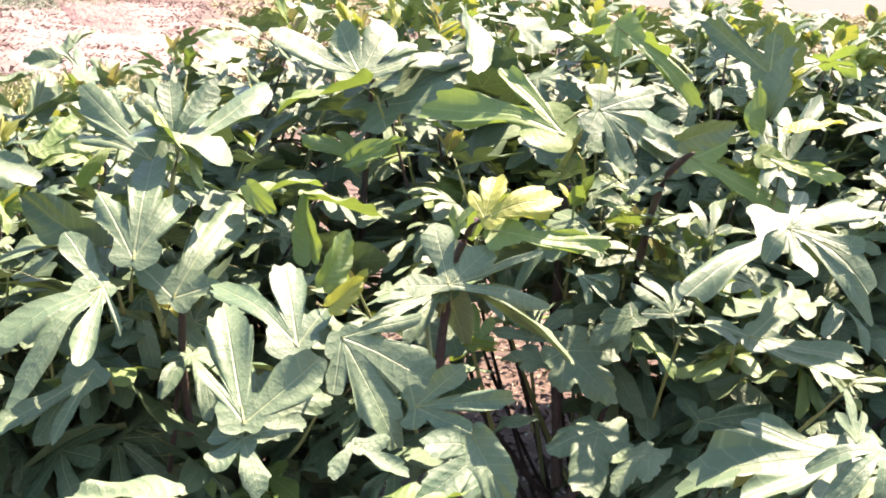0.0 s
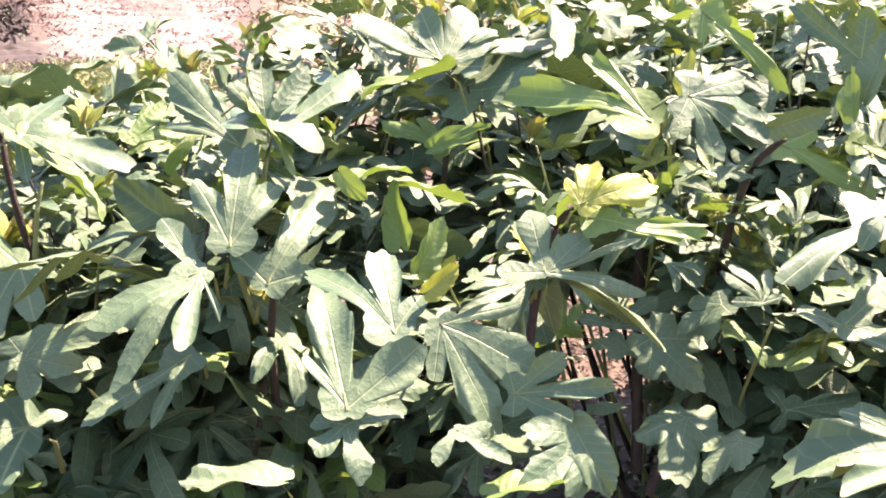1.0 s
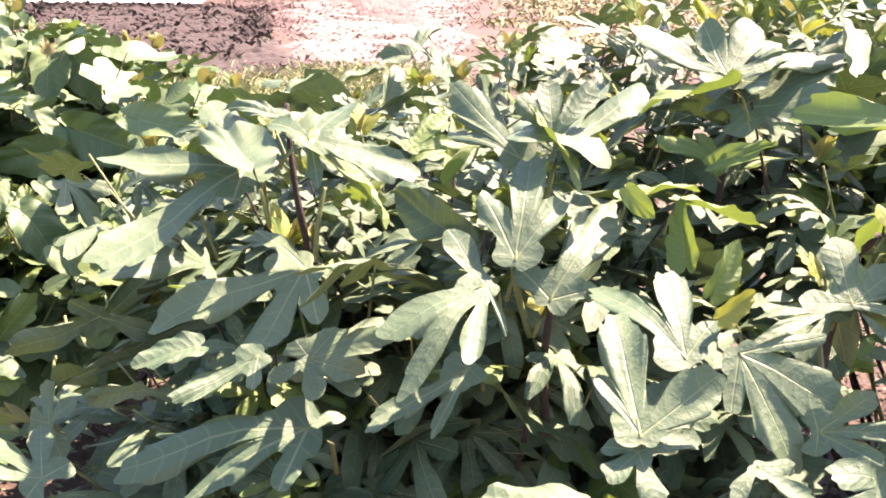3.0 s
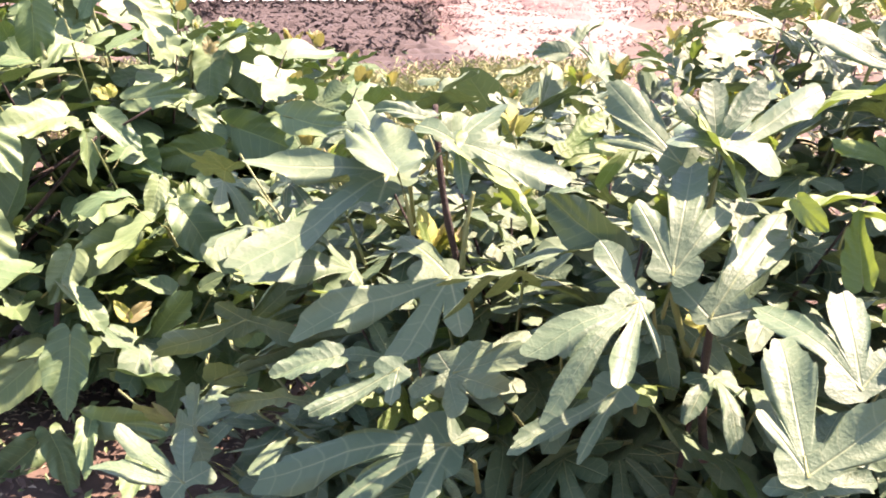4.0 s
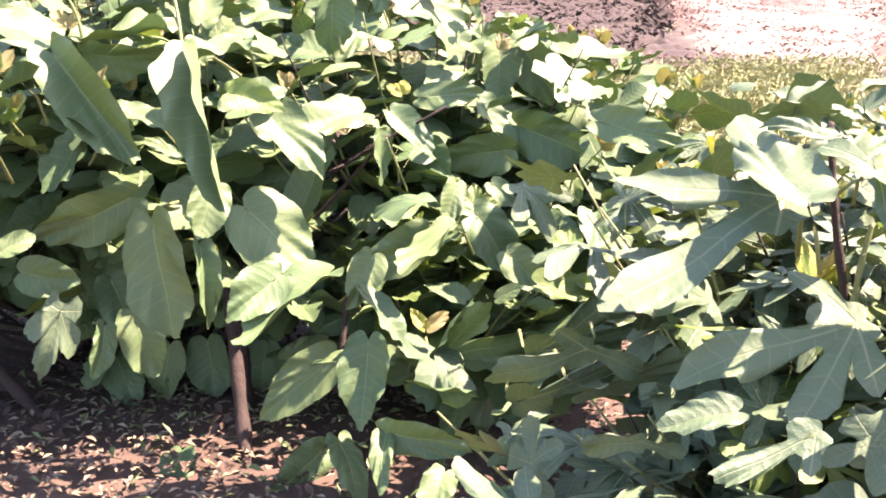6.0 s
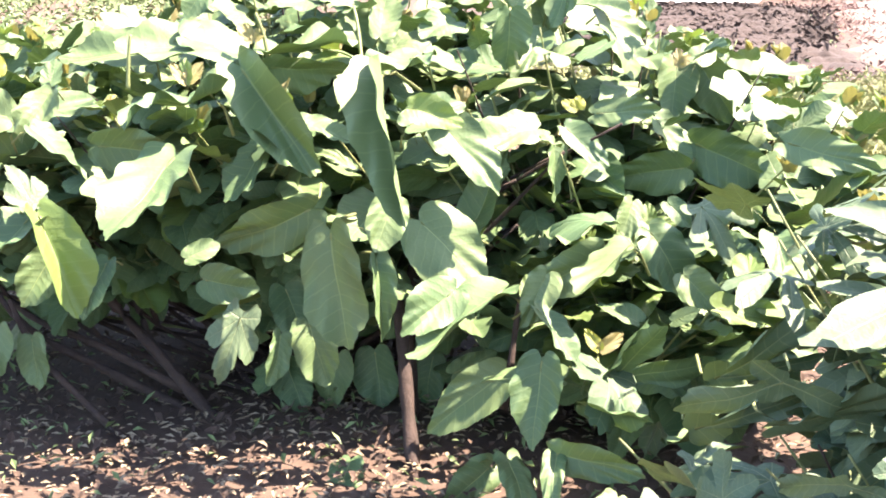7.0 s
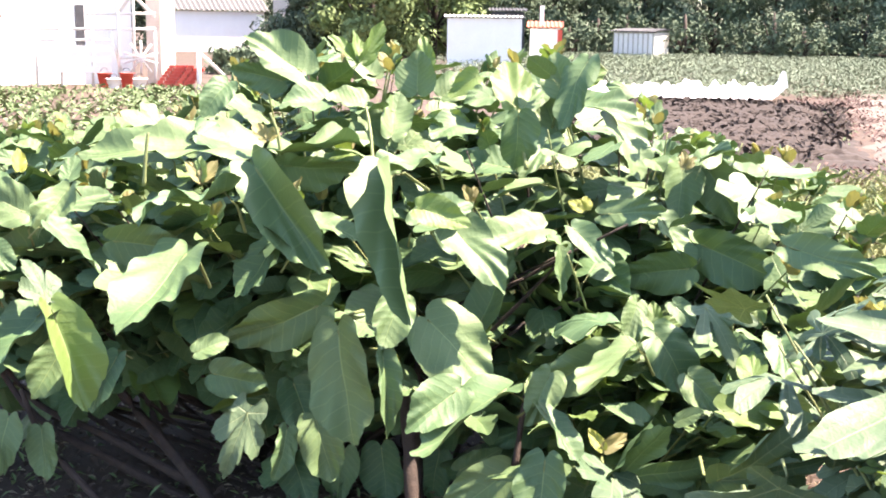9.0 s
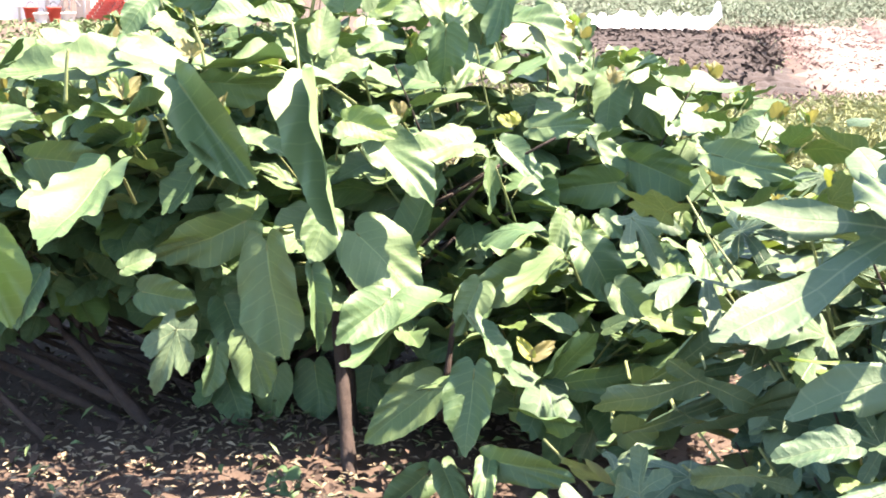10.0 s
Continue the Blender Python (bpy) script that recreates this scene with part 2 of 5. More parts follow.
def leaf_shape(kind, length, width, rng, fold=0.25, droop=0.25, wave=0.05, n=84):
    """One leaf blade: base at the origin, midrib along +y, upper side +z."""
    th = np.linspace(-math.pi, math.pi, 1440, endpoint=False)
    own = not isinstance(kind, str)
    lobes, sinus = (kind, 0.25) if own else LEAF_KINDS[kind]
    jit = rng.uniform(0.8, 1.12, 10)
    turn = rng.uniform(-4, 4, 10)
    mids, bends = [0.0], [0.0]
    if kind == "broad":
        r = ((1 + np.cos(th)) / 2) ** 0.85
        r = r + 0.11 * np.exp(-np.abs(th / 0.2) ** 1.6)
        r = np.maximum(r, 0.05) / r.max()
        r = r * (1 + 0.028 * np.sin(th * 5 + rng.uniform(0, 6)) + 0.03 * np.sin(th * 3 + rng.uniform(0, 6)))
        sx = 0.56 * width
    else:
        deg = np.degrees(np.abs(th))
        r = sinus * np.clip(1.12 - deg / 200, 0.22, 1) * (1 + 0.1 * np.sin(th * 4 + rng.uniform(0, 6)))
        steps = np.linspace(0.0, 1.0, 160)
        mids, bends = [], []
        for i, (a, R, half) in enumerate(lobes):
            for side in ((1,) if a == 0 or own else (1, -1)):
                k = (i * 2 + (side > 0)) % 10
                R2 = R * (1 if a == 0 or own else jit[k])
                mid = radians(side * (a + turn[k] if a and not own else a))
                mids.append(mid)
                bends.append(rng.uniform(-0.45, 0.2) if own else rng.uniform(-0.7, 0.3))
                d = np.abs((th - mid + math.pi) % (2 * math.pi) - math.pi)
                u = (steps[None, :] * np.cos(d)[:, None])
                rise = np.clip((u - 0.2) / 0.5, 0, 1)
                w = half * (0.5 + 0.5 * rise * rise * (3 - 2 * rise)) * np.sqrt(np.clip(1 - (np.clip(u - 0.6, 0, 1) / 0.4) ** 2.1, 0, 1))
                inside = (steps[None, :] * R2 * np.sin(d)[:, None] < w) & (np.cos(d)[:, None] > 0)
                r = np.maximum(r, (steps[None, :] * inside).max(axis=1) * R2)
        sx = width
    for _ in range(3):
        r = 0.25 * np.roll(r, 1) + 0.5 * r + 0.25 * np.roll(r, -1)
    th, r = even_outline(th, r, n)
    for mid in mids:
        th[np.abs(th - mid).argmin()] = mid
    k = np.arange(n) / n * 2 * math.pi
    tooth = max(5, n // 6)
    r = r * (1 + (0.009 if kind == "broad" else 0.024) * np.sin(k * tooth + rng.uniform(0, 6)) + (0.014 if kind == "broad" else 0.034) * np.sin(k * 11 + rng.uniform(0, 6)))
    rings = (0.16, 0.34, 0.52, 0.7, 0.86, 1.0) if n > 60 else (0.3, 0.65, 1.0)
    V, UV = [(0.0, 0.0, 0.0)], [(0.0, 0.0)]
    ph, ph2 = rng.uniform(0, 6.28, 2)
    twist = rng.uniform(-0.35, 0.35)
    apart = (th[:, None] - np.array(mids)[None, :] + math.pi) % (2 * math.pi) - math.pi
    nearest = np.abs(apart).argmin(axis=1)
    apart = apart[np.arange(n), nearest]
    bend = np.array(bends)[nearest]
    for s in rings:
        rr = r * s
        x, y = rr * np.sin(th) * sx, rr * np.cos(th)
        off = np.where(np.abs(apart) < math.pi / 2, np.abs(rr * np.sin(apart)), rr)
        along = rr * np.cos(apart)
        soft_off = np.sqrt(off ** 2 + 0.004) - 0.063
        crease = np.sqrt(x ** 2 + (0.0025 if kind == "broad" else 0.01)) - (0.05 if kind == "broad" else 0.1)
        z = fold * ((0.45 if kind == "broad" else 0.3) * soft_off + (0.75 if kind == "broad" else 0.3) * crease) - droop * 0.5 * rr ** 2 + bend * np.clip(rr - sinus, 0, 1) ** 1.6
        z = z + wave * 0.9 * np.sin(5.5 * x + 2.0 * y + ph) * np.sin(4.6 * y - 1.5 * x + ph2) * np.minimum(1, rr * 2)
        z = z + wave * (0.42 if kind == "broad" else 0.5) * s ** 4 * np.sin(k * 8 + ph + 1.5 * np.sin(k * 2 + ph2)) * np.minimum(1, rr * 1.6) + twist * x * y
        V.extend(zip(x, y, z))
        UV.extend(zip(off * (sx if kind == "broad" else 1.0), along))
    F = [(0, 1 + i, 1 + (i + 1) % n) for i in range(n)]
    for j in range(len(rings) - 1):
        o = 1 + j * n
        F += [(o + i, o + n + i, o + n + (i + 1) % n, o + (i + 1) % n) for i in range(n)]
    F = [f[::-1] for f in F]
    return np.array(V) * length, F, UV


def blade_pose(base, axis, roll=0.0, scale=1.0):
    """A leaf's pose: base, the way its midrib points, and the turn about it away from facing up."""
    y = Vector(axis).normalized()
    up = Vector((0, 0, 1))
    x = y.cross(up)
    x = x.normalized() if x.length > 1e-4 else Vector((1, 0, 0))
    z = x.cross(y)
    m = Matrix((x, y, z)).transposed().to_4x4()
    return Matrix.Translation(base) @ m @ Matrix.Rotation(radians(roll), 4, "Y") @ Matrix.Scale(scale, 4)


# ---- ground and distance ----
gx = [-600, -200, -80, -40, *np.linspace(-20, 12, 80), 30, 80, 200, 600]
gy = [-200, -40, -10, *np.linspace(-4, 30, 90), 40, 60, 100, 200, 700]
gv, gf = [], []
for yy in gy:
    for xx in gx:
        gv.append((xx, yy, 0.035 * noise.noise(Vector((xx, yy, 0)) * 1.3) + 0.015 * noise.noise(Vector((xx, yy, 3)) * 4)))
for j in range(len(gy) - 1):
    for i in range(len(gx) - 1):
        a = j * len(gx) + i
        gf.append((a, a + 1, a + len(gx) + 1, a + len(gx)))
tagged(new("ground", mesh_from("ground", gv, gf, SOIL, True)), "dry sandy garden soil strewn with straw", "ground", "", "structure")


def polar(yaw, dist, z=0.0):
    """A place by its bearing (degrees left of +y) and distance from the camera's late place, to fit its view."""
    return Vector((-0.6 - math.sin(radians(yaw)) * dist, 0.15 + math.cos(radians(yaw)) * dist, z))

# ---- plots, sheds and trees beyond ----
def plot(name, corners, z, mat, label, category, n=40, bump=0.05, scale=2.5, rows=0.0):
    """A dug or trodden piece of ground between four corners (bearing, distance), laid over the ground."""
    c = [polar(*q) for q in corners]
    V, F = [], []
    for j in range(n + 1):
        for i in range(n + 1):
            p = c[0].lerp(c[1], i / n).lerp(c[3].lerp(c[2], i / n), j / n)
            p = p + Vector((noise.noise(p * 0.7), noise.noise(p * 0.7 + Vector((9, 0, 0))), 0)) * 0.3 + Vector((noise.noise(p * 3), noise.noise(p * 3 + Vector((9, 0, 0))), 0)) * 0.12
            edge = min(1.0, 6 * min(i, n - i, j, n - j) / n)
            h = bump * (0.6 + noise.noise(p * scale)) + 0.5 * bump * noise.noise(p * scale * 3.1) + rows * math.sin(j * 1.3)
            V.append((p.x, p.y, z * edge + h * edge - 0.03 * (1 - edge)))
    for j in range(n):
        for i in range(n):
            a = j * (n + 1) + i
            F.append((a, a + 1, a + n + 2, a + n + 1))
    return tagged(new(name, mesh_from(name, V, F, mat, True)), label, category, "", "structure")


plot("bare_soil", ((17.6, 9.5), (10.0, 9.5), (10.0, 34.0), (20.6, 34.0)), 0.03, PATHM, "trodden pinkish sandy soil beside the dug bed", "soil", 60, 0.04, 1.6)
plot("bed", ((15.6, 21.0), (11.8, 18.0), (13.0, 31.0), (17.6, 31.0)), 0.1, REDSOIL, "loosened pale reddish earth bed", "bed", 110, 0.07, 6.0)
plot("bed", ((36.0, 12.0), (17.2, 12.4), (20.8, 23.2), (31.0, 23.2)), 0.12, BED, "freshly dug dark reddish earth bed", "bed", 170, 0.04, 9.0, 0.03)


def leafage(name, area, count, size, height, mat, label, category, seed, lift=0.5, clump=0.0, slim=0.38):
    """Low leaves, litter or weeds, too many to count, as one mesh of bent leaflets over an area (bearings, distances)."""
    q = np.random.default_rng(seed)
    (b0, b1), (d0, d1) = area
    V, F = [], []
    while len(F) < count * 2:
        d = math.sqrt(q.uniform(d0 * d0, d1 * d1))
        b = q.uniform(b0, b1)
        p = polar(b, d, 0.0)
        if min(b - b0, b1 - b) < 3.0 * q.uniform() + 2.5 * noise.noise(p * 0.35):
            continue
        if clump and noise.noise(p * clump) < q.uniform(-0.5, 0.25):
            continue
        p.z = 0.02 + height * q.uniform(0, 1) ** 1.3 + 0.035 * noise.noise(Vector((p.x, p.y, 0)) * 1.3)
        a, s = q.uniform(0, 6.28), size * q.uniform(0.5, 1.4)
        u = Vector((math.cos(a), math.sin(a), q.uniform(-lift, lift)))
        w = Vector((-u.y, u.x, q.uniform(-lift, lift))) * slim
        o = len(V)
        V += [p - u * s * 0.5, p + w * s * 0.5 + Vector((0, 0, s * 0.12)), p + u * s * 0.5, p - w * s * 0.5 + Vector((0, 0, s * 0.12))]
        F += [(o, o + 1, o + 2), (o, o + 2, o + 3)]
    return tagged(new(name, mesh_from(name, V, F, mat)), label, category, "", "stuff")


leafage("crop", ((13, 40), (26.2, 56)), 110000, 0.085, 0.24, CROPM, "rows of blue-green vegetable crop in the field", "crop", 21, 0.9, 0.0)
leafage("crop", ((43, 68), (12, 25.0)), 8000, 0.12, 0.14, WEED, "patchy low vegetable crop on reddish soil", "crop", 22, 0.9, 0.7)
leafage("clods", ((19.8, 34), (13.2, 22.6)), 13000, 0.13, 0.14, BED, "loose clods of dark reddish earth on the bed", "clods", 27, 1.0)
leafage("grass", ((-26, 10), (5.5, 40)), 30000, 0.14, 0.1, GRASSM, "dry straw-coloured grass and weeds", "grass", 23, 0.9, 0.7)
leafage("grass", ((9, 46), (5.5, 11.8)), 46000, 0.085, 0.24, GRASS2, "green and straw-coloured grass beyond the shrubs", "grass", 24, 1.2, 0.5, 0.16)
leafage("leaf_litter", ((-60, 70), (1.7, 7.0)), 30000, 0.03, 0.01, LITTER, "dry leaves and straw lying on the soil under the shrubs", "leaf litter", 25, 0.25, 1.2)
leafage("weeds", ((19.5, 34), (13.0, 23.0)), 2600, 0.07, 0.08, WEED, "scattered green sprouts on the dug bed", "weeds", 30, 0.9, 0.25)
leafage("weeds", ((-40, 75), (1.6, 6.5)), 6000, 0.035, 0.07, WEED, "small green weeds under the shrubs", "weeds", 26, 0.8, 1.6)


leafage("clods", ((9, 23), (9.0, 33.0)), 9000, 0.08, 0.04, REDSOIL, "small clods and straw on the trodden soil", "clods", 28, 0.9, 0.4)


leafage("clods", ((-30, 70), (1.5, 5.0)), 12000, 0.03, 0.012, SOIL, "small crumbs of dark soil under the shrubs", "clods", 29, 0.8, 0.0, 0.6)


def plastic_sheet():
    """A long rumpled strip of white sheeting laid along the far edge of the bed."""
    root = thing("plastic_sheet", polar(26.0, 24.8), "rumpled white plastic sheeting laid along the bed", "plastic sheet")
    nx, ny = 90, 8
    V, F = [], []
    for i in range(nx + 1):
        p = polar(31.0 - 9.3 * i / nx, 24.6 + 0.5 * i / nx) - root.location
        for j in range(ny + 1):
            t = j / ny
            q = p + polar(26, (t - 0.5) * 2.1 * (1 + 0.35 * noise.noise(Vector((i * 0.17, 3, t)))))
            z = 0.07 + 0.26 * math.sin(math.pi * t) * (0.7 + 0.9 * noise.noise(Vector((i * 0.23, j * 0.5, 1)))) + 0.09 * noise.noise(Vector((i * 0.6, j * 0.9, 5)))
            if i > nx - 6:
                z += 0.25 * (i - nx + 6) / 6
            V.append((q.x, q.y, max(z, 0.06)))
    for i in range(nx):
        for j in range(ny):
            a = i * (ny + 1) + j
            F.append((a, a + 1, a + ny + 2, a + ny + 1))
    child("sheeting", mesh_from("sheeting", V, F, SHEET, True), root)


plastic_sheet()


def shed(name, bearing, dist, w, d, h, turn, wall, roofm, label, rise=0.12, over=0.12, category="shed", rib=0.07, wave=0.025):
    """A small outbuilding: four walls with thickness and a lean-to roof."""
    root = thing(name, polar(bearing, dist), label, category)
    root.rotation_euler = (0, 0, radians(bearing + turn))
    t = 0.1
    walls = [boxv(-w / 2, 0, -0.1, w / 2, t, h), boxv(-w / 2, d - t, -0.1, w / 2, d, h), boxv(-w / 2, t, -0.1, -w / 2 + t, d - t, h), boxv(w / 2 - t, t, -0.1, w / 2, d - t, h)]
    for v, f in walls:
        child("wall", mesh_from("wall", v, f, wall), root)
    n = max(8, int((w + 2 * over) / rib))
    V, F = [], []
    for i in range(n + 1):
        x = -w / 2 - over + (w + 2 * over) * i / n
        z = wave * math.cos(i * math.pi)
        for y, zz in ((-over, h + 0.03), (d + over, h + 0.03 + rise)):
            V += [(x, y, zz + z), (x, y, zz + z + 0.03)]
    for i in range(n):
        a, b = i * 4, i * 4 + 4
        F += [(a, b, b + 2, a + 2), (a + 1, a + 3, b + 3, b + 1), (a, a + 1, b + 1, b), (a + 2, b + 2, b + 3, a + 3)]
    child("roof", mesh_from("roof", V, F, roofm), root)
    return root


shed("shed", 37.0, 40, 2.5, 2.2, 1.62, 0, WHITE, BOARD, "small white-plastered shed with a flat pale roof", 0.06)
shed("shed", 35.9, 47, 1.3, 2.0, 1.9, 0, DARK, DARK, "small dark shed behind the white one", 0.12)
s3 = shed("shed", 34.1, 42, 1.05, 1.6, 1.3, 0, WHITE, REDROOF, "white shed with a red sheet roof and red corner post", 0.2)
child("corner_post", mesh_from("corner_post", *boxv(0.44, -0.06, -0.05, 0.6, 0.1, 1.28), REDPAINT), s3, "red corner post")
child("chimney", mesh_from("chimney", *boxv(-0.2, 0.6, 1.2, -0.05, 0.75, 2.1), WHITE), s3, "white pipe")
s4 = shed("shed", 29.9, 53, 1.9, 1.8, 1.15, -22, BOARD, DARK, "low board shed with a dark tar roof", 0.1)
for k in range(8):
    child("board", mesh_from("board", *boxv(-0.9 + k * 0.23, -0.03, 0.0, -0.75 + k * 0.23, -0.005, 1.1), WHITE), s4)
shed("outbuilding", 49.8, 55, 4.6, 3.0, 1.8, 16, WHITE, PALEROOF, "long white outbuilding with a grey corrugated roof", 1.9, 0.2, "building", 0.115, 0.05)
shed("building", 45.7, 62, 3.0, 3.0, 2.9, 0, BOARD, REDROOF, "grey building with a red sheet roof among the trees", 1.1, 0.15, "building")
house = shed("house", 62.75, 26.8, 9.2, 5.0, 4.2, 13.2, WHITE, ROOF, "white-plastered house in full light", 0.8, 0.1, "house")
win = child("window", mesh_from("window", *boxv(1.15, -0.02, 1.5, 1.65, 0.03, 1.82), DARK), house, "small dark brown window")
slit = child("window", mesh_from("window", *boxv(3.3, -0.02, 0.85, 3.5, 0.03, 1.75), DARK), house, "narrow dark window opening")
child("window_sill", mesh_from("window_sill", *boxv(3.25, -0.06, 0.8, 3.55, 0.0, 0.85), WHITE), slit)
for v in (boxv(1.1, -0.05, 1.45, 1.7, 0.0, 1.5), boxv(1.1, -0.05, 1.82, 1.7, 0.0, 1.87)):
    child("window_frame", mesh_from("window_frame", *v, BROWN), win)


def rail_frame():
    """A chalky frame of posts, rails, leaning braces and slats, with a spoked wheel, standing beside the house."""
    root = thing("rail_frame", polar(55.2, 26.8), "chalky white frame of posts, rails and braces with a wheel", "frame")
    root.rotation_euler = (0, 0, radians(55.2))

    def bar(name, a, b, r, mat=PALEWOOD):
        child(name, mesh_from(name, *tube([a, b], [r, r], 8), mat, True), root)

    for x, h in ((-1.25, 1.7), (-0.75, 1.35), (-0.1, 1.35), (0.45, 2.7), (0.78, 2.9), (1.22, 1.2)):
        bar("post", (x, 0, -0.1), (x + 0.02, 0, h), 0.03)
    for x0, x1, z in ((-1.25, 1.25, 1.22), (-0.2, 1.25, 1.55), (0.45, 1.25, 0.62), (-1.2, 0.3, 0.98)):
        bar("rail", (x0, 0.02, z), (x1, 0.02, z + 0.03), 0.03)
    for z in (0.3, 0.52, 0.74):
        child("slat", mesh_from("slat", *boxv(-1.22, -0.07, z, 0.3, -0.045, z + 0.13), PALEWOOD), root)
    for a, b in (((0.3, 0.05, 2.5), (1.25, 0.05, 1.5)), ((0.5, 0.06, 1.6), (1.2, 0.06, 2.6)), ((0.3, 0.05, 1.2), (0.5, 0.05, 0.35))):
        bar("brace", a, b, 0.035)
    for k in range(5):
        a = math.pi * k / 5 + 0.3
        bar("spoke", (0.92 - 0.38 * math.cos(a), -0.1, 0.62 - 0.38 * math.sin(a)), (0.92 + 0.38 * math.cos(a), -0.1, 0.62 + 0.38 * math.sin(a)), 0.022)


rail_frame()
pillar = thing("pillar", polar(52.3, 28), "pale orange plastered pillar", "pillar")
child("shaft", mesh_from("shaft", *boxv(-0.26, -0.2, -0.1, 0.26, 0.2, 3.4), PILLAR), pillar)
child("cap", mesh_from("cap", *boxv(-0.3, -0.24, 3.4, 0.3, 0.24, 3.5), PILLAR), pillar)


def bucket(bearing, dist, col, label, h=0.3):
    root = thing("bucket", polar(bearing, dist), label, "bucket", "buckets by the house")
    prof = [(0.1, 0.0), (0.15, h), (0.16, h), (0.16, h + 0.015), (0.14, h + 0.015), (0.14, h * 0.9), (0.1, 0.02)]
    V, F, sd = [], [], 18
    for r_, z_ in prof:
        V += [(r_ * math.cos(6.2832 * k / sd), r_ * math.sin(6.2832 * k / sd), z_) for k in range(sd)]
    for i in range(len(prof) - 1):
        F += [(i * sd + k, i * sd + (k + 1) % sd, (i + 1) * sd + (k + 1) % sd, (i + 1) * sd + k) for k in range(sd)]
    F.append(tuple((len(prof) - 1) * sd + k for k in range(sd)))
    child("pail", mesh_from("pail", V, F, col, True), root)
    arc = [(0.15 * math.cos(a), 0.0, h + 0.12 * math.sin(a)) for a in np.linspace(0, math.pi, 9)]
    child("handle", mesh_from("handle", *tube(arc, [0.006] * 9, 5), DARK, True), root)


bucket(54.9, 26.4, REDPAINT, "red plastic bucket on the ground by the house")
bucket(53.9, 26.4, REDPAINT, "red plastic bucket on the ground by the house")
bucket(54.5, 26.0, WHITE, "white enamel bucket on the ground by the house", 0.2)
bucket(53.3, 26.0, WHITE, "white enamel bucket on the ground by the house", 0.2)
pile = thing("brick_pile", polar(51.7, 26.2), "low stack of red bricks beside the garden", "brick pile")
pile.rotation_euler = (0, 0, radians(52))
brick = mesh_from("brick", *boxv(-0.12, -0.06, 0, 0.12, 0.06, 0.062), REDPAINT)
for k in range(40):
    layer, col = divmod(k, 6)
    ob = child("brick", brick, pile)
    ob.location = (-0.36 + col * 0.135 + layer * 0.05, 0.03 * (k % 3), 0.035 + layer * 0.066)
    ob.rotation_euler = (0, 0, radians(90 + 6 * math.sin(k * 2.1)))
post = thing("post", polar(50.6, 26), "white-painted wooden post in the garden", "post")
child("shaft", mesh_from("shaft", *tube([(0, 0, -0.1), (0.01, 0, 0.45), (0, 0, 0.95)], [0.05, 0.05, 0.045], 8), WHITE, True), post)
pole = thing("pole", polar(50.3, 31), "pale wooden pole leaning over the plants", "pole")
child("shaft", mesh_from("shaft", *tube([(-0.45, -0.2, 0.9), (0.0, 0, 0.5), (0.5, 0.2, 0.05)], [0.05, 0.05, 0.05], 8), BOARD, True), pole)


def tree(bearing, dist, height, spread, seed, mat, count=10000):
    """A broad tree: trunk and limbs, and a crown of many leaf clumps with an uneven outline, hanging near the ground."""
    q = np.random.default_rng(seed)
    root = thing("tree", polar(bearing, dist), "dense green broadleaf tree at the edge of the field", "tree", "trees at the edge of the field")
    parts = [tube([(0, 0, -0.2), (0.1, 0, height * 0.3), (0, 0.1, height * 0.7)], [0.2, 0.14, 0.05], 8)]
    blobs = []
    for i in range(36):
        a, z = q.uniform(0, 6.28), q.uniform(0.03, 0.62)
        rr = spread * (1.15 - 0.75 * z) * q.uniform(0.45, 1.0)
        c = Vector((math.cos(a) * rr, math.sin(a) * rr, height * z))
        blobs.append((c, spread * q.uniform(0.2, 0.4)))
        if i < 12:
            parts.append(tube([(0, 0, height * 0.15), c * 0.6 + Vector((0, 0, height * 0.06)), c], [0.07, 0.04, 0.015], 6))
    child("trunk", mesh_from("trunk", *joined(parts), BARK, True), root)
    V, F = [], []
    for _ in range(count):
        c, r = blobs[int(q.integers(len(blobs)))]
        d = Vector(q.normal(size=3)).normalized()
        p = c + d * r * q.uniform(0.35, 1.15)
        if p.z < 0.05:
            continue
        u = d.orthogonal().normalized()
        u.rotate(Matrix.Rotation(q.uniform(0, 6.28), 3, d))
        u = (u + d * q.uniform(-0.8, 0.8)).normalized()
        w = d.cross(u).normalized()
        s = q.uniform(0.06, 0.15)
        o = len(V)
        V += [p - u * s, p + w * s * 0.45 + d * 0.03, p + u * s, p - w * s * 0.45]
        F.append((o, o + 1, o + 2, o + 3))
    child("crown", mesh_from("crown", V, F, mat), root)
    return root


for i, (tb, td, th, tw) in enumerate(((44.6, 50, 6.5, 2.0), (42.5, 48, 6, 2.3), (41.0, 54, 6.5, 2.4), (37.7, 55, 7, 2.6), (34.2, 58, 7.5, 2.8), (39.5, 50, 7, 2.6), (36, 56, 8, 3.0), (32.5, 60, 7.5, 3.0), (29.5, 61, 7.5, 3.0), (26.5, 60, 7.5, 3.0), (23.5, 60, 7, 3.0), (20.5, 60, 7.5, 3.0), (17.5, 60, 7.5, 3.0), (52, 66, 8, 3.2), (57, 68, 8, 3.2))):
    tree(tb, td, th, tw, 300 + i, TREEM2 if tb in (42.5, 41.0, 39.5) else TREEM, 13000)
for i in range(9):
    tree(52 - i * 4.2, 68 + 2 * math.sin(i * 2.1), 8.5, 4.2, 500 + i, TREEM, 9000)
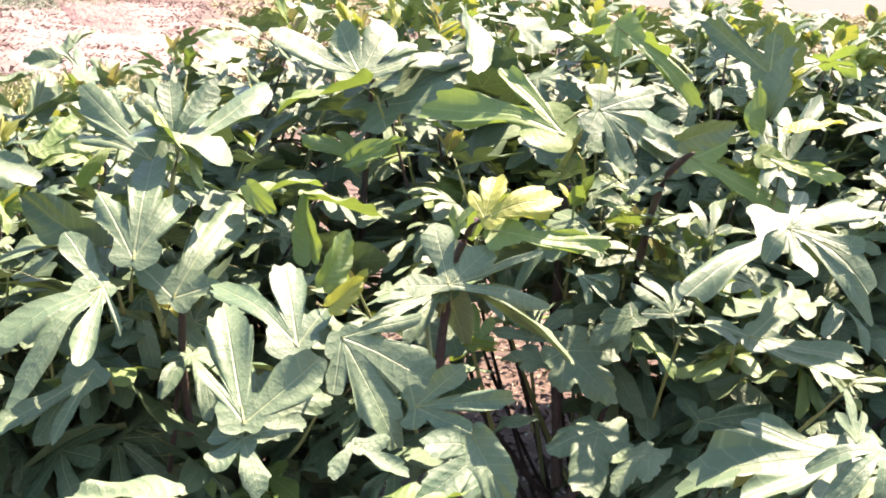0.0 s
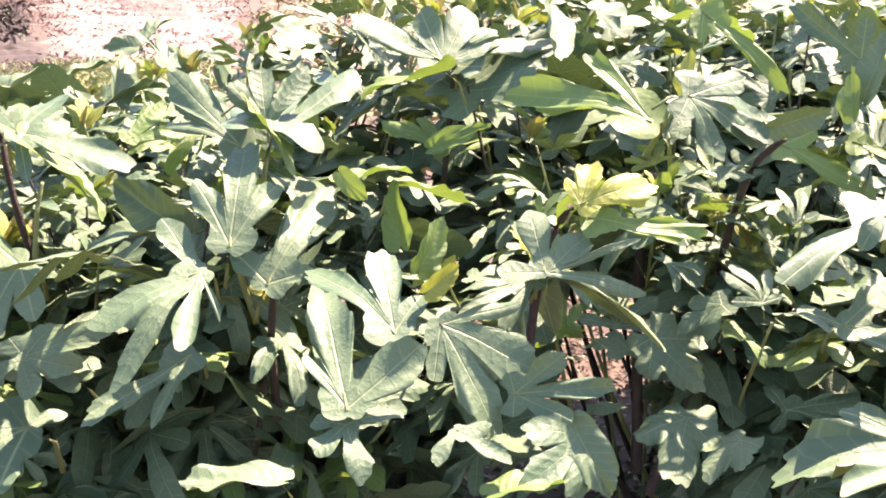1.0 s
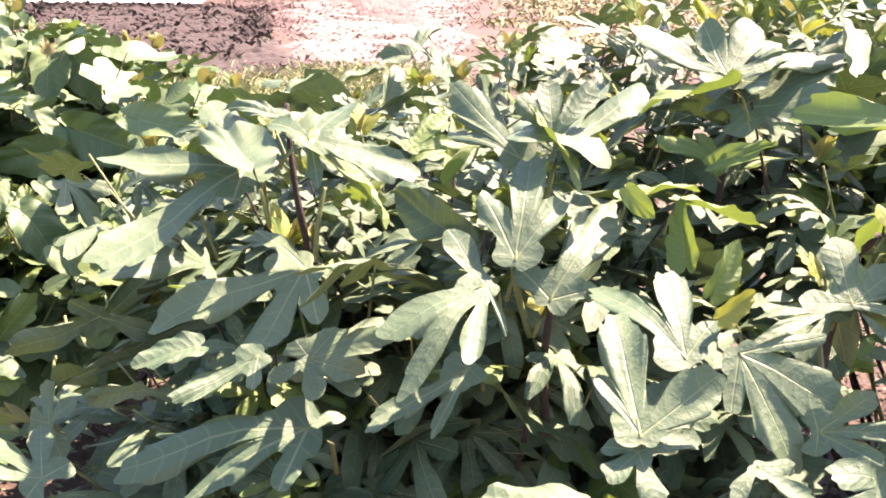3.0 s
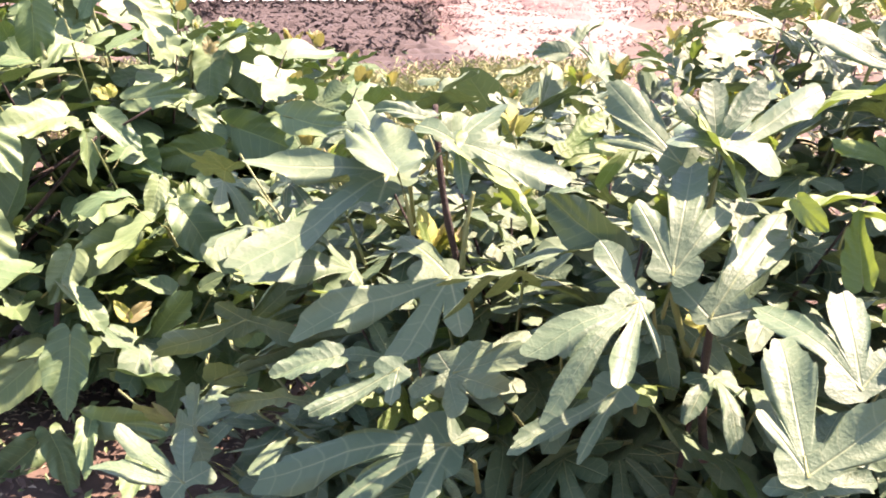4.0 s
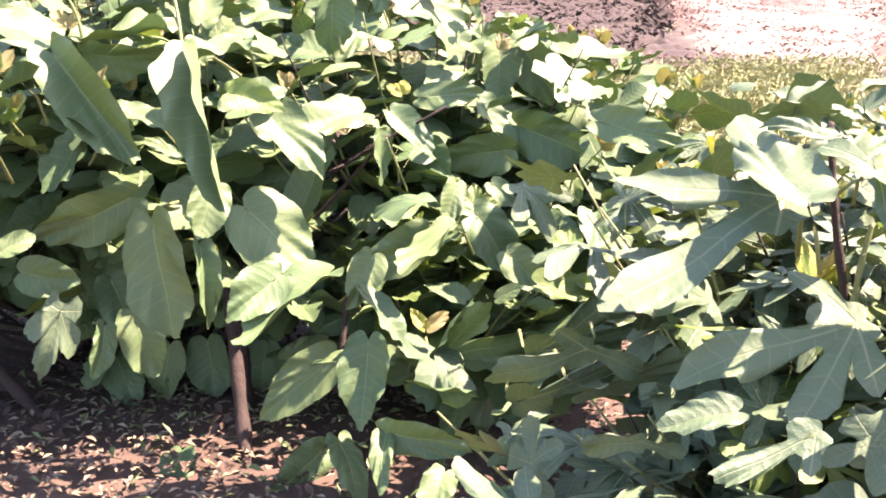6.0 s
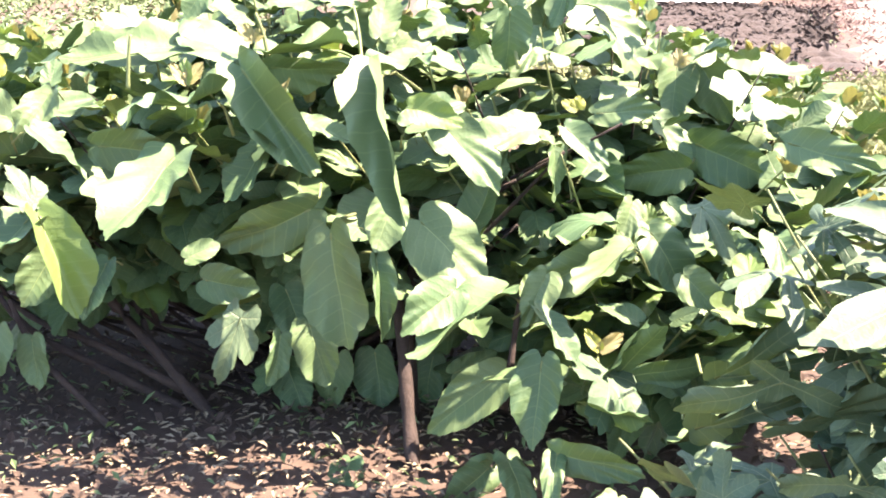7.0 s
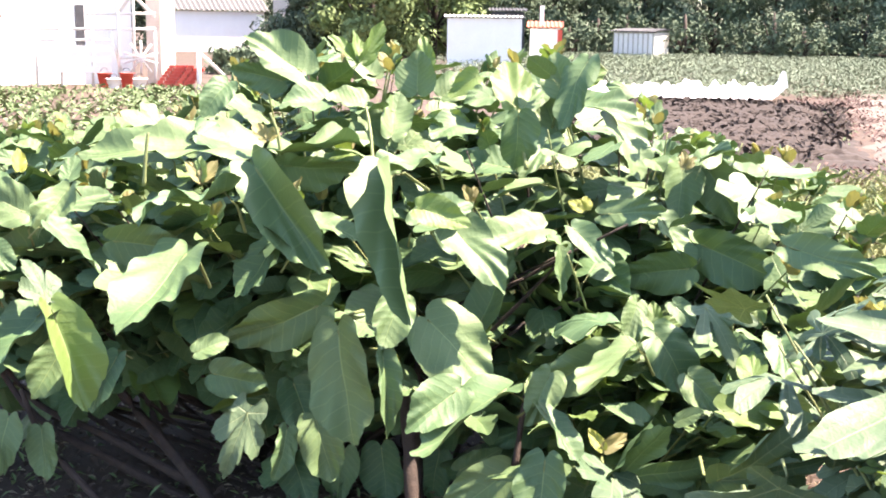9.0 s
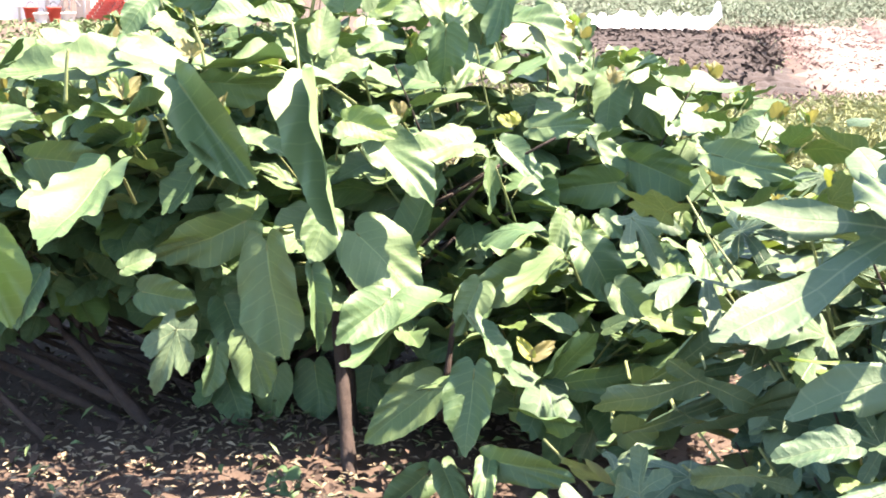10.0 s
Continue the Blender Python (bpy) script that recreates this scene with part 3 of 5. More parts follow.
for bb, bd, bh in ((49.2, 33, 0.9), (47.8, 34, 1.0), (46.8, 33, 0.8)):
    shrub = tree(bb, bd, bh, 0.6, 600 + int(bb), TREEM, 900)
    tagged(shrub, "low green bush before the white outbuilding", "bush", "bushes before the outbuilding")
    shrub.name = "bush"
for i in range(26):
    hedge = tree(46.5 - i * 1.35, 56.5 - 6 * max(0, 8 - i) / 8 + 1.5 * math.sin(i * 1.7), 2.4 + 0.6 * math.sin(i * 2.3), 1.5, 400 + i, TREEM, 1500)
    tagged(hedge, "low dark green bush along the field edge", "bush", "bushes along the field edge")
    hedge.name = "bush"


# ---- the fig shrubs ----
rng = np.random.default_rng(7)
CAM_MID = Vector((-0.35, 0.1, 1.47))     # near the middle of the camera's path; its sightlines to outer leaves stay open
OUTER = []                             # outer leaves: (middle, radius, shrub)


def with_petiole(V, F, length, bend):
    """The blade's mesh data with its leaf stalk added behind the base."""
    n0 = len(F)
    pts = [(0, -0.16 * length, -0.42 * length), (0, -0.13 * length, -0.16 * length), (0, 0, 0), (0, 0.12 * length, -0.006 * length)] if bend > 0.5 else [(0, -0.55 * length, -bend * length), (0, -0.3 * length, -0.35 * bend * length), (0, 0, 0), (0, 0.12 * length, -0.006 * length)]
    r = min(length, 0.3) * 0.014
    tv, tf = tube(pts, [r * 1.2, r, r, r * 0.4], 5)
    o = len(V)
    return [*map(tuple, V), *map(tuple, tv)], [*F, *(tuple(i + o for i in f) for f in tf)], n0


def make_leaf(kind, length, width, seed, fold, droop, wave, mat, bend=0.25, n=84):
    g = np.random.default_rng(seed)
    V, F, UV = leaf_shape(kind, length, width, g, fold, droop, wave, n)
    V, F, n0 = with_petiole(V, F, length, bend)
    UV = [*UV, *([(0.5, 0.5)] * (len(V) - len(UV)))]
    me = mesh_from("leaf", V, F, mat, True)
    me.materials.append(STEM)
    ids = np.zeros(len(me.polygons), dtype=np.int32)
    ids[n0:] = 1
    me.polygons.foreach_set("material_index", ids)
    uv = me.uv_layers.new(name="UVMap")
    idx = np.zeros(len(me.loops), dtype=np.int32)
    me.loops.foreach_get("vertex_index", idx)
    uv.data.foreach_set("uv", np.array(UV, dtype=np.float32)[idx].ravel())
    return me


SEED = [100]


def leaf(shrub, kind, base, tip, roll=0.0, width=1.0, fold=0.3, droop=0.25, wave=0.08, mat=None):
    """One outer leaf of a shrub, from its stalk's end to the tip of its blade."""
    SEED[0] += 1
    b, t = Vector(base), Vector(tip)
    ln = (t - b).length
    me = make_leaf(kind, ln, width, SEED[0], fold, droop, wave, mat or (LEAF_MATS[kind] if isinstance(kind, str) else FIG), 0.6, 168)
    ob = child("leaf", me, shrub, "")
    ob.matrix_world = blade_pose(b, t - b, roll)
    ob.matrix_parent_inverse = Matrix.Translation(shrub.location).inverted()
    OUTER.append((b.lerp(t, 0.5), ln * 0.5, shrub))
    return ob


def stem(shrub, points, r0, r1, mat=BARK, name="stem"):
    """A smoothly bent, tapering stem through points."""
    P = [Vector(p) for p in points]
    Q = []
    for i in range(len(P) - 1):
        a, b, c, d = P[max(i - 1, 0)], P[i], P[i + 1], P[min(i + 2, len(P) - 1)]
        for k in range(5):
            u = k / 5
            Q.append(0.5 * ((2 * b) + (c - a) * u + (2 * a - 5 * b + 4 * c - d) * u * u + (3 * b - a - 3 * c + d) * u ** 3))
    Q.append(P[-1])
    R = [r0 + (r1 - r0) * i / (len(Q) - 1) for i in range(len(Q))]
    R = [r * (1 + 0.12 * math.sin(i * 1.9)) for i, r in enumerate(R)]
    V, F = tube(Q, R, 8)
    ob = child(name, mesh_from(name, V, F, mat, True), shrub)
    ob.matrix_parent_inverse = Matrix.Translation(shrub.location).inverted()
    return ob


def variants(kinds, mats, count, seed, **k):
    g = np.random.default_rng(seed)
    out = []
    for i in range(count):
        kind = kinds[i % len(kinds)]
        out.append(make_leaf(kind, 1.0, g.uniform(0.85, 1.15), seed * 50 + i, g.uniform(-0.1, 0.4), g.uniform(0.0, 0.5), g.uniform(0.03, 0.1), mats[i % len(mats)], g.uniform(0.1, 0.4), 46))
    return out


def bud(shrub, at, size, kinds, lean=(0, 0, 1), seed=0):
    """The shoot's tip: a few small folded young leaves round a pointed bud."""
    g = np.random.default_rng(seed)
    for i in range(3 + int(g.integers(3))):
        a = g.uniform(0, 6.28)
        ax = Vector(lean).normalized() * g.uniform(0.7, 1.4) + Vector((math.cos(a), math.sin(a), 0.2)) * 0.6
        ob = child("young_leaf", kinds[int(g.integers(len(kinds)))], shrub)
        ob.matrix_world = blade_pose(Vector(at) + ax * size * 0.25, ax, g.uniform(-50, 50), size * g.uniform(0.7, 1.2))
        ob.matrix_parent_inverse = Matrix.Translation(shrub.location).inverted()


YOUNG_SET = variants(("shallow", "broad", "broad"), (YOUNG, FRESH, FIG, FRESH, RUSTY, YOUNG), 6, 3)
RUSTY_SET = variants(("broad", "shallow", "broad"), (RUSTY, FRESH, RUSTY, BROAD), 4, 6)
LOBED_SET = variants(("lobed", "trident", "lobed", "shallow", "trident"), (FIG, FIG, FIG, FIG, FRESH), 15, 4)
BROAD_SET = variants(("broad", "broad", "broad", "shallow", "broad", "broad"), (BROAD, BROAD, BROAD, BROAD, BROAD, FRESH), 14, 5)


# dark gaps kept open along sightlines from the camera's late place: (a place on the middle line, radius there)
CAM_LATE = Vector((-0.62, 0.2, 1.5))
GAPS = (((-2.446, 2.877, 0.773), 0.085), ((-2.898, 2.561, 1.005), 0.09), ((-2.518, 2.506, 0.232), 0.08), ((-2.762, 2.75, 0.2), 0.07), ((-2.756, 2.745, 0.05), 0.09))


# the skyline in the camera's view that crowns are cut to: (bearing from its late place in degrees, rise over the eye's
# height for each metre away)
SKYLINE = np.array(((-34, -0.06), (-28, -0.035), (-3, -0.035), (0, -0.05), (3, -0.085), (5.5, -0.105), (7.5, -0.128), (16, -0.128), (20, -0.112), (24.5, -0.086), (28.2, -0.076), (29.5, -0.05), (31.2, -0.035), (33.4, -0.018), (38.5, -0.03), (42.4, -0.012), (47.9, -0.012), (49.5, -0.035), (51.2, -0.061), (57.7, -0.082), (66, -0.1)))


def skyline_height(p):
    """The height over a place that keeps a crown under the skyline in the camera's view."""
    dx, dy = p[0] - CAM_LATE.x, p[1] - CAM_LATE.y
    return CAM_LATE.z + math.hypot(dx, dy) * float(np.interp(math.degrees(math.atan2(-dx, dy)), SKYLINE[:, 0], SKYLINE[:, 1]))


def clear_of_sightlines(c, r, near=0.55):
    """Whether a fill leaf stays off the camera's sightlines to the outer leaves and into the gaps."""
    e = c - CAM_LATE
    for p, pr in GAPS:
        d = Vector(p) - CAM_LATE
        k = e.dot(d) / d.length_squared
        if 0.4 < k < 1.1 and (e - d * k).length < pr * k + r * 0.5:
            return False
    e = c - CAM_MID
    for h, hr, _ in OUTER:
        d = h - CAM_MID
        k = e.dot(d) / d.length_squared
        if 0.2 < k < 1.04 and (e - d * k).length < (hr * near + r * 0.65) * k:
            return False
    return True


def fill_shoot(shrub, store, foot, tip, leaves, size, variants_, g, top=True):
    """A shoot from the shrub's foot to tip with leaves spiralling round its upper part."""
    tip = Vector(tip)
    foot = Vector(foot) + Vector((g.uniform(-0.12, 0.12), g.uniform(-0.12, 0.12), 0))
    knee = foot.lerp(tip, 0.5) + Vector((g.uniform(-0.08, 0.08), g.uniform(-0.08, 0.08), -0.12))
    kept = 0
    turn = g.uniform(0, 6.28)
    out = (tip - foot)
    out.z = 0
    for i in range(leaves):
        f = i / max(1, leaves - 1)
        p = knee.lerp(tip, 1.0 - 0.72 * f ** 0.9)
        turn += 2.4
        el = radians(g.uniform(0, 55) - 48 * f - (18 if not top else 0))
        way = Vector((math.cos(turn) * math.cos(el), math.sin(turn) * math.cos(el), math.sin(el))) + out * 0.35
        way.normalize()
        ln = size * (0.55 + 0.55 * min(1, f * 2.2)) * g.uniform(0.8, 1.2)
        base = p + way * ln * 0.5 + Vector((0, 0, 0.02))
        mid = base + way * ln * 0.5
        roll = g.uniform(-45, 45)
        vi = int(g.integers(len(variants_)))
        if mid.z + ln * 0.3 > skyline_height(mid) or mid.z < 0.1 or 0.02 < mid.x < 0.36 and mid.y > 1.9 and mid.z < 0.75 or not clear_of_sightlines(mid, ln * 0.42):
            continue
        store.append((variants_[vi], blade_pose(base, way, roll, ln), mid))
        kept += 1
    if kept < 6:
        return
    if g.uniform() < 0.45:
        stem(shrub, (foot - Vector((0, 0, 0.06)), knee, knee.lerp(tip, 0.95)), g.uniform(0.006, 0.012), 0.0022, BARK if g.uniform() < 0.7 else STEM)
    else:
        stem(shrub, (knee.lerp(tip, 0.2), knee.lerp(tip, 0.6) + Vector((g.uniform(-0.04, 0.04), g.uniform(-0.04, 0.04), -0.02)), tip), 0.005, 0.0025, STEM)
    if top and tip.z > 0.8 and g.uniform() < 0.8 and clear_of_sightlines(tip, 0.04):
        bud(shrub, tip - Vector((0, 0, 0.02)), size * 0.34, RUSTY_SET if variants_ is BROAD_SET else YOUNG_SET, (0, 0, 1), int(g.integers(9999)))


def finish_shrub(shrub, store, variants_):
    """The 200 leaves nearest the camera's path as leaves of their own, the inner ones joined."""
    store.sort(key=lambda s: (s[2] - CAM_MID).length)
    for vi, m, _ in store[:200]:
        ob = child("leaf", vi, shrub)
        ob.matrix_world = m
        ob.matrix_parent_inverse = Matrix.Translation(shrub.location).inverted()
    rest = store[200:]
    if not rest:
        return
    bm = bmesh.new()
    for vi, m, _ in rest:
        tmp = vi.copy()
        tmp.transform(m)
        bm.from_mesh(tmp)
        bpy.data.meshes.remove(tmp)
    me = bpy.data.meshes.new("inner_leaves")
    bm.to_mesh(me)
    bm.free()
    for mt in (BROAD if variants_ is BROAD_SET else FIG, STEM):
        me.materials.append(mt)
    ob = child("inner_leaves", me, shrub)
    ob.matrix_parent_inverse = Matrix.Translation(shrub.location).inverted()
    tagged(ob, "inner leaves in the shade of the shrub", "", "", "stuff")


FIG_LABEL = "fig shrub with deeply lobed grey-green leaves on bare soil"
A1 = thing("fig_shrub", (-0.75, 2.45, 0), "fig shrub with deeply lobed leaves and thin upright stems", "shrub", "fig shrubs")
A2 = thing("fig_shrub", (0.45, 2.75, 0), FIG_LABEL, "shrub", "fig shrubs")
B1 = thing("fig_shrub", (-2.55, 3.6, 0), "fig shrub with broad unlobed bright green leaves", "shrub", "fig shrubs")
B2 = thing("fig_shrub", (-3.55, 3.2, 0), "low fig shrub with broad leaves and slanting dark branches", "shrub", "fig shrubs")

leaf(A1, ((0, 1.00, 0.14), (25, 0.67, 0.11), (-32, 0.62, 0.11)), (-0.465, 1.765, 0.978), (-0.463, 1.903, 1.141), 12, 1.00, 0.3, 0.12, 0.07)
leaf(A1, ((0, 1.00, 0.18), (46, 0.36, 0.06), (-72, 0.35, 0.11)), (-0.411, 1.793, 0.909), (-0.327, 1.931, 1.065), 34, 1.00, 0.25, 0.12, 0.07)
leaf(A1, ((0, 1.00, 0.13), (31, 0.80, 0.13), (70, 0.37, 0.09)), (-0.195, 1.644, 0.886), (-0.347, 1.770, 0.988), -24, 1.00, 0.35, 0.12, 0.04)
leaf(A1, ((0, 1.00, 0.16), (58, 0.66, 0.17), (-25, 0.51, 0.05)), (-0.245, 1.466, 0.836), (-0.296, 1.603, 0.981), -8, 1.00, 0.25, 0.12, 0.07)
leaf(A1, ((0, 1.00, 0.24), (60, 0.75, 0.23), (118, 0.57, 0.15), (-96, 1.08, 0.21)), (-0.246, 1.465, 0.813), (-0.213, 1.400, 0.767), 10, 1.00, 0.25, 0.12, 0.1)
leaf(A2, ((0, 1.00, 0.25), (-54, 0.67, 0.18), (-96, 0.37, 0.09)), (0.077, 1.733, 1.070), (0.192, 1.761, 1.112), 50, 1.00, 0.25, 0.12, 0.1, mat=YOUNG)
leaf(A2, ((0, 1.00, 0.13),), (0.090, 1.736, 1.049), (0.271, 1.717, 1.039), 47, 1.00, 0.25, 0.3, 0.07, mat=FRESH)
leaf(A2, ((0, 1.00, 0.23), (58, 0.82, 0.22), (84, 1.30, 0.06), (109, 1.33, 0.12), (-80, 0.65, 0.20)), (0.026, 1.683, 0.976), (-0.002, 1.753, 1.060), -17, 1.00, 0.25, 0.12, 0.07)
leaf(A2, ((0, 1.00, 0.19), (35, 0.54, 0.09), (-37, 0.93, 0.22), (-77, 0.72, 0.08)), (-0.125, 1.582, 0.922), (-0.039, 1.490, 0.814), 28, 1.00, 0.25, 0.12, 0.07)
leaf(A2, ((0, 1.00, 0.19), (85, 0.72, 0.15), (-43, 0.55, 0.16)), (-0.096, 1.461, 0.813), (-0.023, 1.421, 0.791), 22, 1.00, 0.25, 0.12, 0.07)
leaf(A2, "broad", (0.064, 1.502, 0.810), (0.118, 1.449, 0.728), 39, 0.82, 0.3, 0.2, 0.07, mat=FIG)
leaf(A2, "broad", (-0.045, 1.401, 0.751), (0.051, 1.433, 0.769), -4, 0.85, 0.3, 0.2, 0.07, mat=FRESH)
leaf(A1, "broad", (-0.308, 1.301, 0.806), (-0.428, 1.288, 0.815), 2, 0.85, 0.3, 0.2, 0.07, mat=FIG)
leaf(A2, ((0, 1.00, 0.10), (84, 0.28, 0.08), (160, 0.38, 0.05), (-84, 0.67, 0.11), (-151, 0.65, 0.15)), (0.596, 1.924, 1.033), (0.390, 1.760, 0.939), -21, 1.00, 0.4, 0.12, 0.07)
leaf(A2, ((0, 1.00, 0.13), (25, 0.98, 0.11), (-57, 0.63, 0.14), (-160, 0.46, 0.09)), (0.538, 1.878, 0.848), (0.717, 1.824, 0.847), 32, 1.00, 0.25, 0.12, 0.07)
leaf(A2, ((0, 1.00, 0.15), (25, 1.07, 0.12), (132, 0.45, 0.10), (-106, 0.46, 0.13)), (0.501, 2.018, 0.637), (0.636, 2.026, 0.665), 33, 1.00, 0.25, 0.12, 0.07)
leaf(A2, ((0, 1.00, 0.18), (25, 0.64, 0.08), (-25, 0.85, 0.10), (-50, 0.56, 0.08)), (0.628, 1.623, 0.751), (0.379, 1.597, 0.758), -18, 1.00, 0.25, 0.12, 0.07)
leaf(A2, ((0, 1.00, 0.16), (40, 0.63, 0.14), (81, 0.75, 0.17), (131, 1.09, 0.15)), (-0.158, 2.409, 1.211), (-0.358, 2.477, 1.284), -38, 1.00, 0.25, 0.12, 0.07)
leaf(A2, "broad", (-0.156, 2.381, 1.193), (-0.325, 2.325, 1.153), 11, 0.85, 0.3, 0.2, 0.07, mat=FRESH)
leaf(A2, ((0, 1.00, 0.14), (25, 0.60, 0.09), (118, 0.68, 0.12)), (-0.150, 2.428, 1.027), (-0.287, 2.454, 1.084), -56, 1.00, 0.25, 0.12, 0.07, mat=FRESH)
leaf(A2, ((0, 1.00, 0.12), (29, 0.68, 0.07)), (0.237, 2.176, 1.136), (-0.043, 2.298, 1.215), -39, 1.00, 0.25, 0.12, 0.07, mat=FRESH)
leaf(A2, ((0, 1.00, 0.25), (77, 0.50, 0.11), (-52, 1.49, 0.23), (-87, 1.47, 0.23)), (0.301, 2.146, 1.185), (0.328, 2.054, 1.123), -2, 1.00, 0.25, 0.12, 0.07)
leaf(A2, ((0, 1.00, 0.13), (-51, 0.36, 0.12)), (0.471, 2.137, 1.106), (0.629, 2.056, 1.052), 48, 1.00, 0.25, 0.12, 0.07, mat=FRESH)
leaf(A2, "broad", (0.422, 1.998, 1.159), (0.513, 1.985, 1.190), 114, 0.85, 0.3, 0.2, 0.07, mat=FIG)
leaf(A2, ((0, 1.00, 0.10), (53, 0.30, 0.05)), (0.360, 2.406, 1.323), (0.519, 2.302, 1.212), 47, 1.00, 0.25, 0.12, 0.07, mat=FRESH)
leaf(A2, ((0, 1.00, 0.13),), (0.590, 2.105, 1.121), (0.719, 2.041, 1.089), 49, 1.00, 0.25, 0.12, 0.07, mat=FRESH)
leaf(A2, ((0, 1.00, 0.15), (55, 0.49, 0.11)), (0.617, 2.202, 1.258), (0.495, 2.250, 1.355), -80, 1.00, 0.25, 0.12, 0.07)
leaf(A2, "broad", (0.572, 2.068, 1.172), (0.565, 2.092, 1.259), -83, 0.85, 0.3, 0.2, 0.07, mat=FRESH)
leaf(A2, "broad", (0.591, 2.075, 1.202), (0.619, 2.095, 1.320), -13, 0.85, 0.3, 0.2, 0.07, mat=FIG)
leaf(A2, "broad", (0.626, 2.062, 1.170), (0.716, 2.057, 1.197), 0, 0.85, 0.3, 0.2, 0.07, mat=YOUNG)
leaf(A2, "broad", (0.303, 2.210, 1.190), (0.307, 2.239, 1.269), -46, 0.85, 0.3, 0.2, 0.07, mat=YOUNG)
leaf(A2, "broad", (-0.165, 1.739, 0.957), (-0.125, 1.774, 1.036), 84, 0.85, 0.3, 0.2, 0.07, mat=FRESH)
leaf(A2, "broad", (-0.151, 1.691, 0.936), (-0.098, 1.718, 0.975), 94, 0.85, 0.3, 0.2, 0.07, mat=YOUNG)
leaf(A1, "broad", (-0.207, 1.929, 0.948), (-0.230, 1.958, 1.049), -64, 0.85, 0.3, 0.2, 0.07, mat=FRESH)
leaf(A1, "broad", (-0.220, 1.996, 1.034), (-0.085, 1.997, 1.019), -3, 0.85, 0.3, 0.2, 0.07, mat=FRESH)
leaf(A1, "broad", (-0.311, 1.949, 1.048), (-0.196, 1.997, 1.072), -7, 0.85, 0.3, 0.2, 0.07, mat=FRESH)
leaf(A1, "broad", (-0.309, 1.907, 1.070), (-0.260, 1.895, 1.027), 81, 0.85, 0.3, 0.2, 0.07, mat=FRESH)
leaf(A2, "broad", (0.309, 2.600, 1.297), (0.502, 2.573, 1.294), 4, 0.85, 0.3, 0.2, 0.07, mat=FRESH)
leaf(A2, "broad", (0.059, 2.509, 1.318), (0.083, 2.366, 1.226), -46, 0.85, 0.3, 0.2, 0.07, mat=FIG)
leaf(A1, ((0, 1.00, 0.21), (91, 0.67, 0.14), (-25, 1.26, 0.11), (-50, 0.99, 0.10), (-75, 0.63, 0.03)), (-0.503, 1.729, 0.944), (-0.639, 1.616, 0.899), -24, 1.00, 0.3, 0.12, 0.07)
leaf(A1, ((0, 1.00, 0.10), (-25, 0.67, 0.06)), (-0.529, 1.746, 0.799), (-0.658, 1.605, 0.732), -24, 1.00, 0.25, 0.12, 0.04)
leaf(A1, ((0, 1.00, 0.14), (79, 0.51, 0.08), (-40, 0.77, 0.12), (-74, 0.48, 0.09)), (-0.862, 1.916, 0.888), (-1.065, 1.735, 0.825), -30, 1.00, 0.25, 0.12, 0.07)
leaf(A1, ((0, 1.00, 0.14), (47, 0.73, 0.11), (113, 0.60, 0.11), (-35, 0.28, 0.05), (-154, 0.21, 0.06)), (-0.996, 1.977, 1.048), (-1.156, 1.686, 0.951), -20, 1.00, 0.3, 0.12, 0.07)
leaf(A1, ((0, 1.00, 0.21), (57, 0.55, 0.07), (-78, 0.61, 0.14), (-165, 0.51, 0.12)), (-0.866, 1.957, 1.111), (-0.670, 1.930, 1.083), 30, 1.00, 0.25, 0.12, 0.07)
leaf(A1, "broad", (-0.855, 1.942, 1.102), (-0.697, 1.923, 0.986), -2, 0.85, 0.3, 0.2, 0.07, mat=FRESH)
leaf(A1, ((0, 1.00, 0.17), (-25, 0.75, 0.07)), (-0.514, 2.091, 1.077), (-0.663, 2.179, 1.204), -36, 1.00, 0.25, 0.12, 0.07)
leaf(A1, ((0, 1.00, 0.21), (40, 1.13, 0.22), (-35, 0.86, 0.18)), (-0.439, 1.947, 1.142), (-0.458, 1.995, 1.240), -12, 1.00, 0.35, 0.12, 0.07)
leaf(A1, "broad", (-0.466, 1.953, 1.175), (-0.377, 1.907, 1.076), -7, 0.85, 0.3, 0.2, 0.07, mat=FRESH)
leaf(A1, "broad", (-0.605, 2.029, 0.931), (-0.738, 2.035, 1.016), -90, 0.85, 0.3, 0.2, 0.07, mat=FIG)
leaf(A1, "broad", (-0.643, 2.025, 0.938), (-0.790, 1.952, 0.898), -4, 0.85, 0.3, 0.2, 0.07, mat=FIG)
leaf(A1, ((0, 1.00, 0.12), (156, 0.21, 0.05), (-26, 0.72, 0.08), (-64, 0.41, 0.07)), (-0.800, 1.750, 0.661), (-1.095, 1.625, 0.653), -29, 1.00, 0.25, 0.12, 0.07)
leaf(A1, ((0, 1.00, 0.30), (83, 0.96, 0.25), (-76, 1.75, 0.31), (-106, 2.44, 0.34)), (-0.795, 1.730, 0.784), (-0.762, 1.689, 0.739), 12, 1.00, 0.25, 0.12, 0.07)
leaf(A1, "broad", (-0.967, 1.690, 0.808), (-1.054, 1.629, 0.791), -29, 0.85, 0.3, 0.2, 0.07, mat=FIG)
leaf(A1, ((0, 1.00, 0.13), (-48, 0.42, 0.08)), (-0.851, 1.664, 0.814), (-0.952, 1.559, 0.761), -38, 1.00, 0.25, 0.12, 0.07)
leaf(A1, ((0, 1.00, 0.23), (40, 0.95, 0.16)), (-0.727, 2.116, 1.077), (-0.678, 2.199, 1.133), 27, 1.00, 0.25, 0.12, 0.07, mat=FRESH)
leaf(A1, "broad", (-0.988, 2.760, 1.035), (-0.870, 2.875, 1.101), -11, 0.85, 0.3, 0.2, 0.07, mat=FIG)
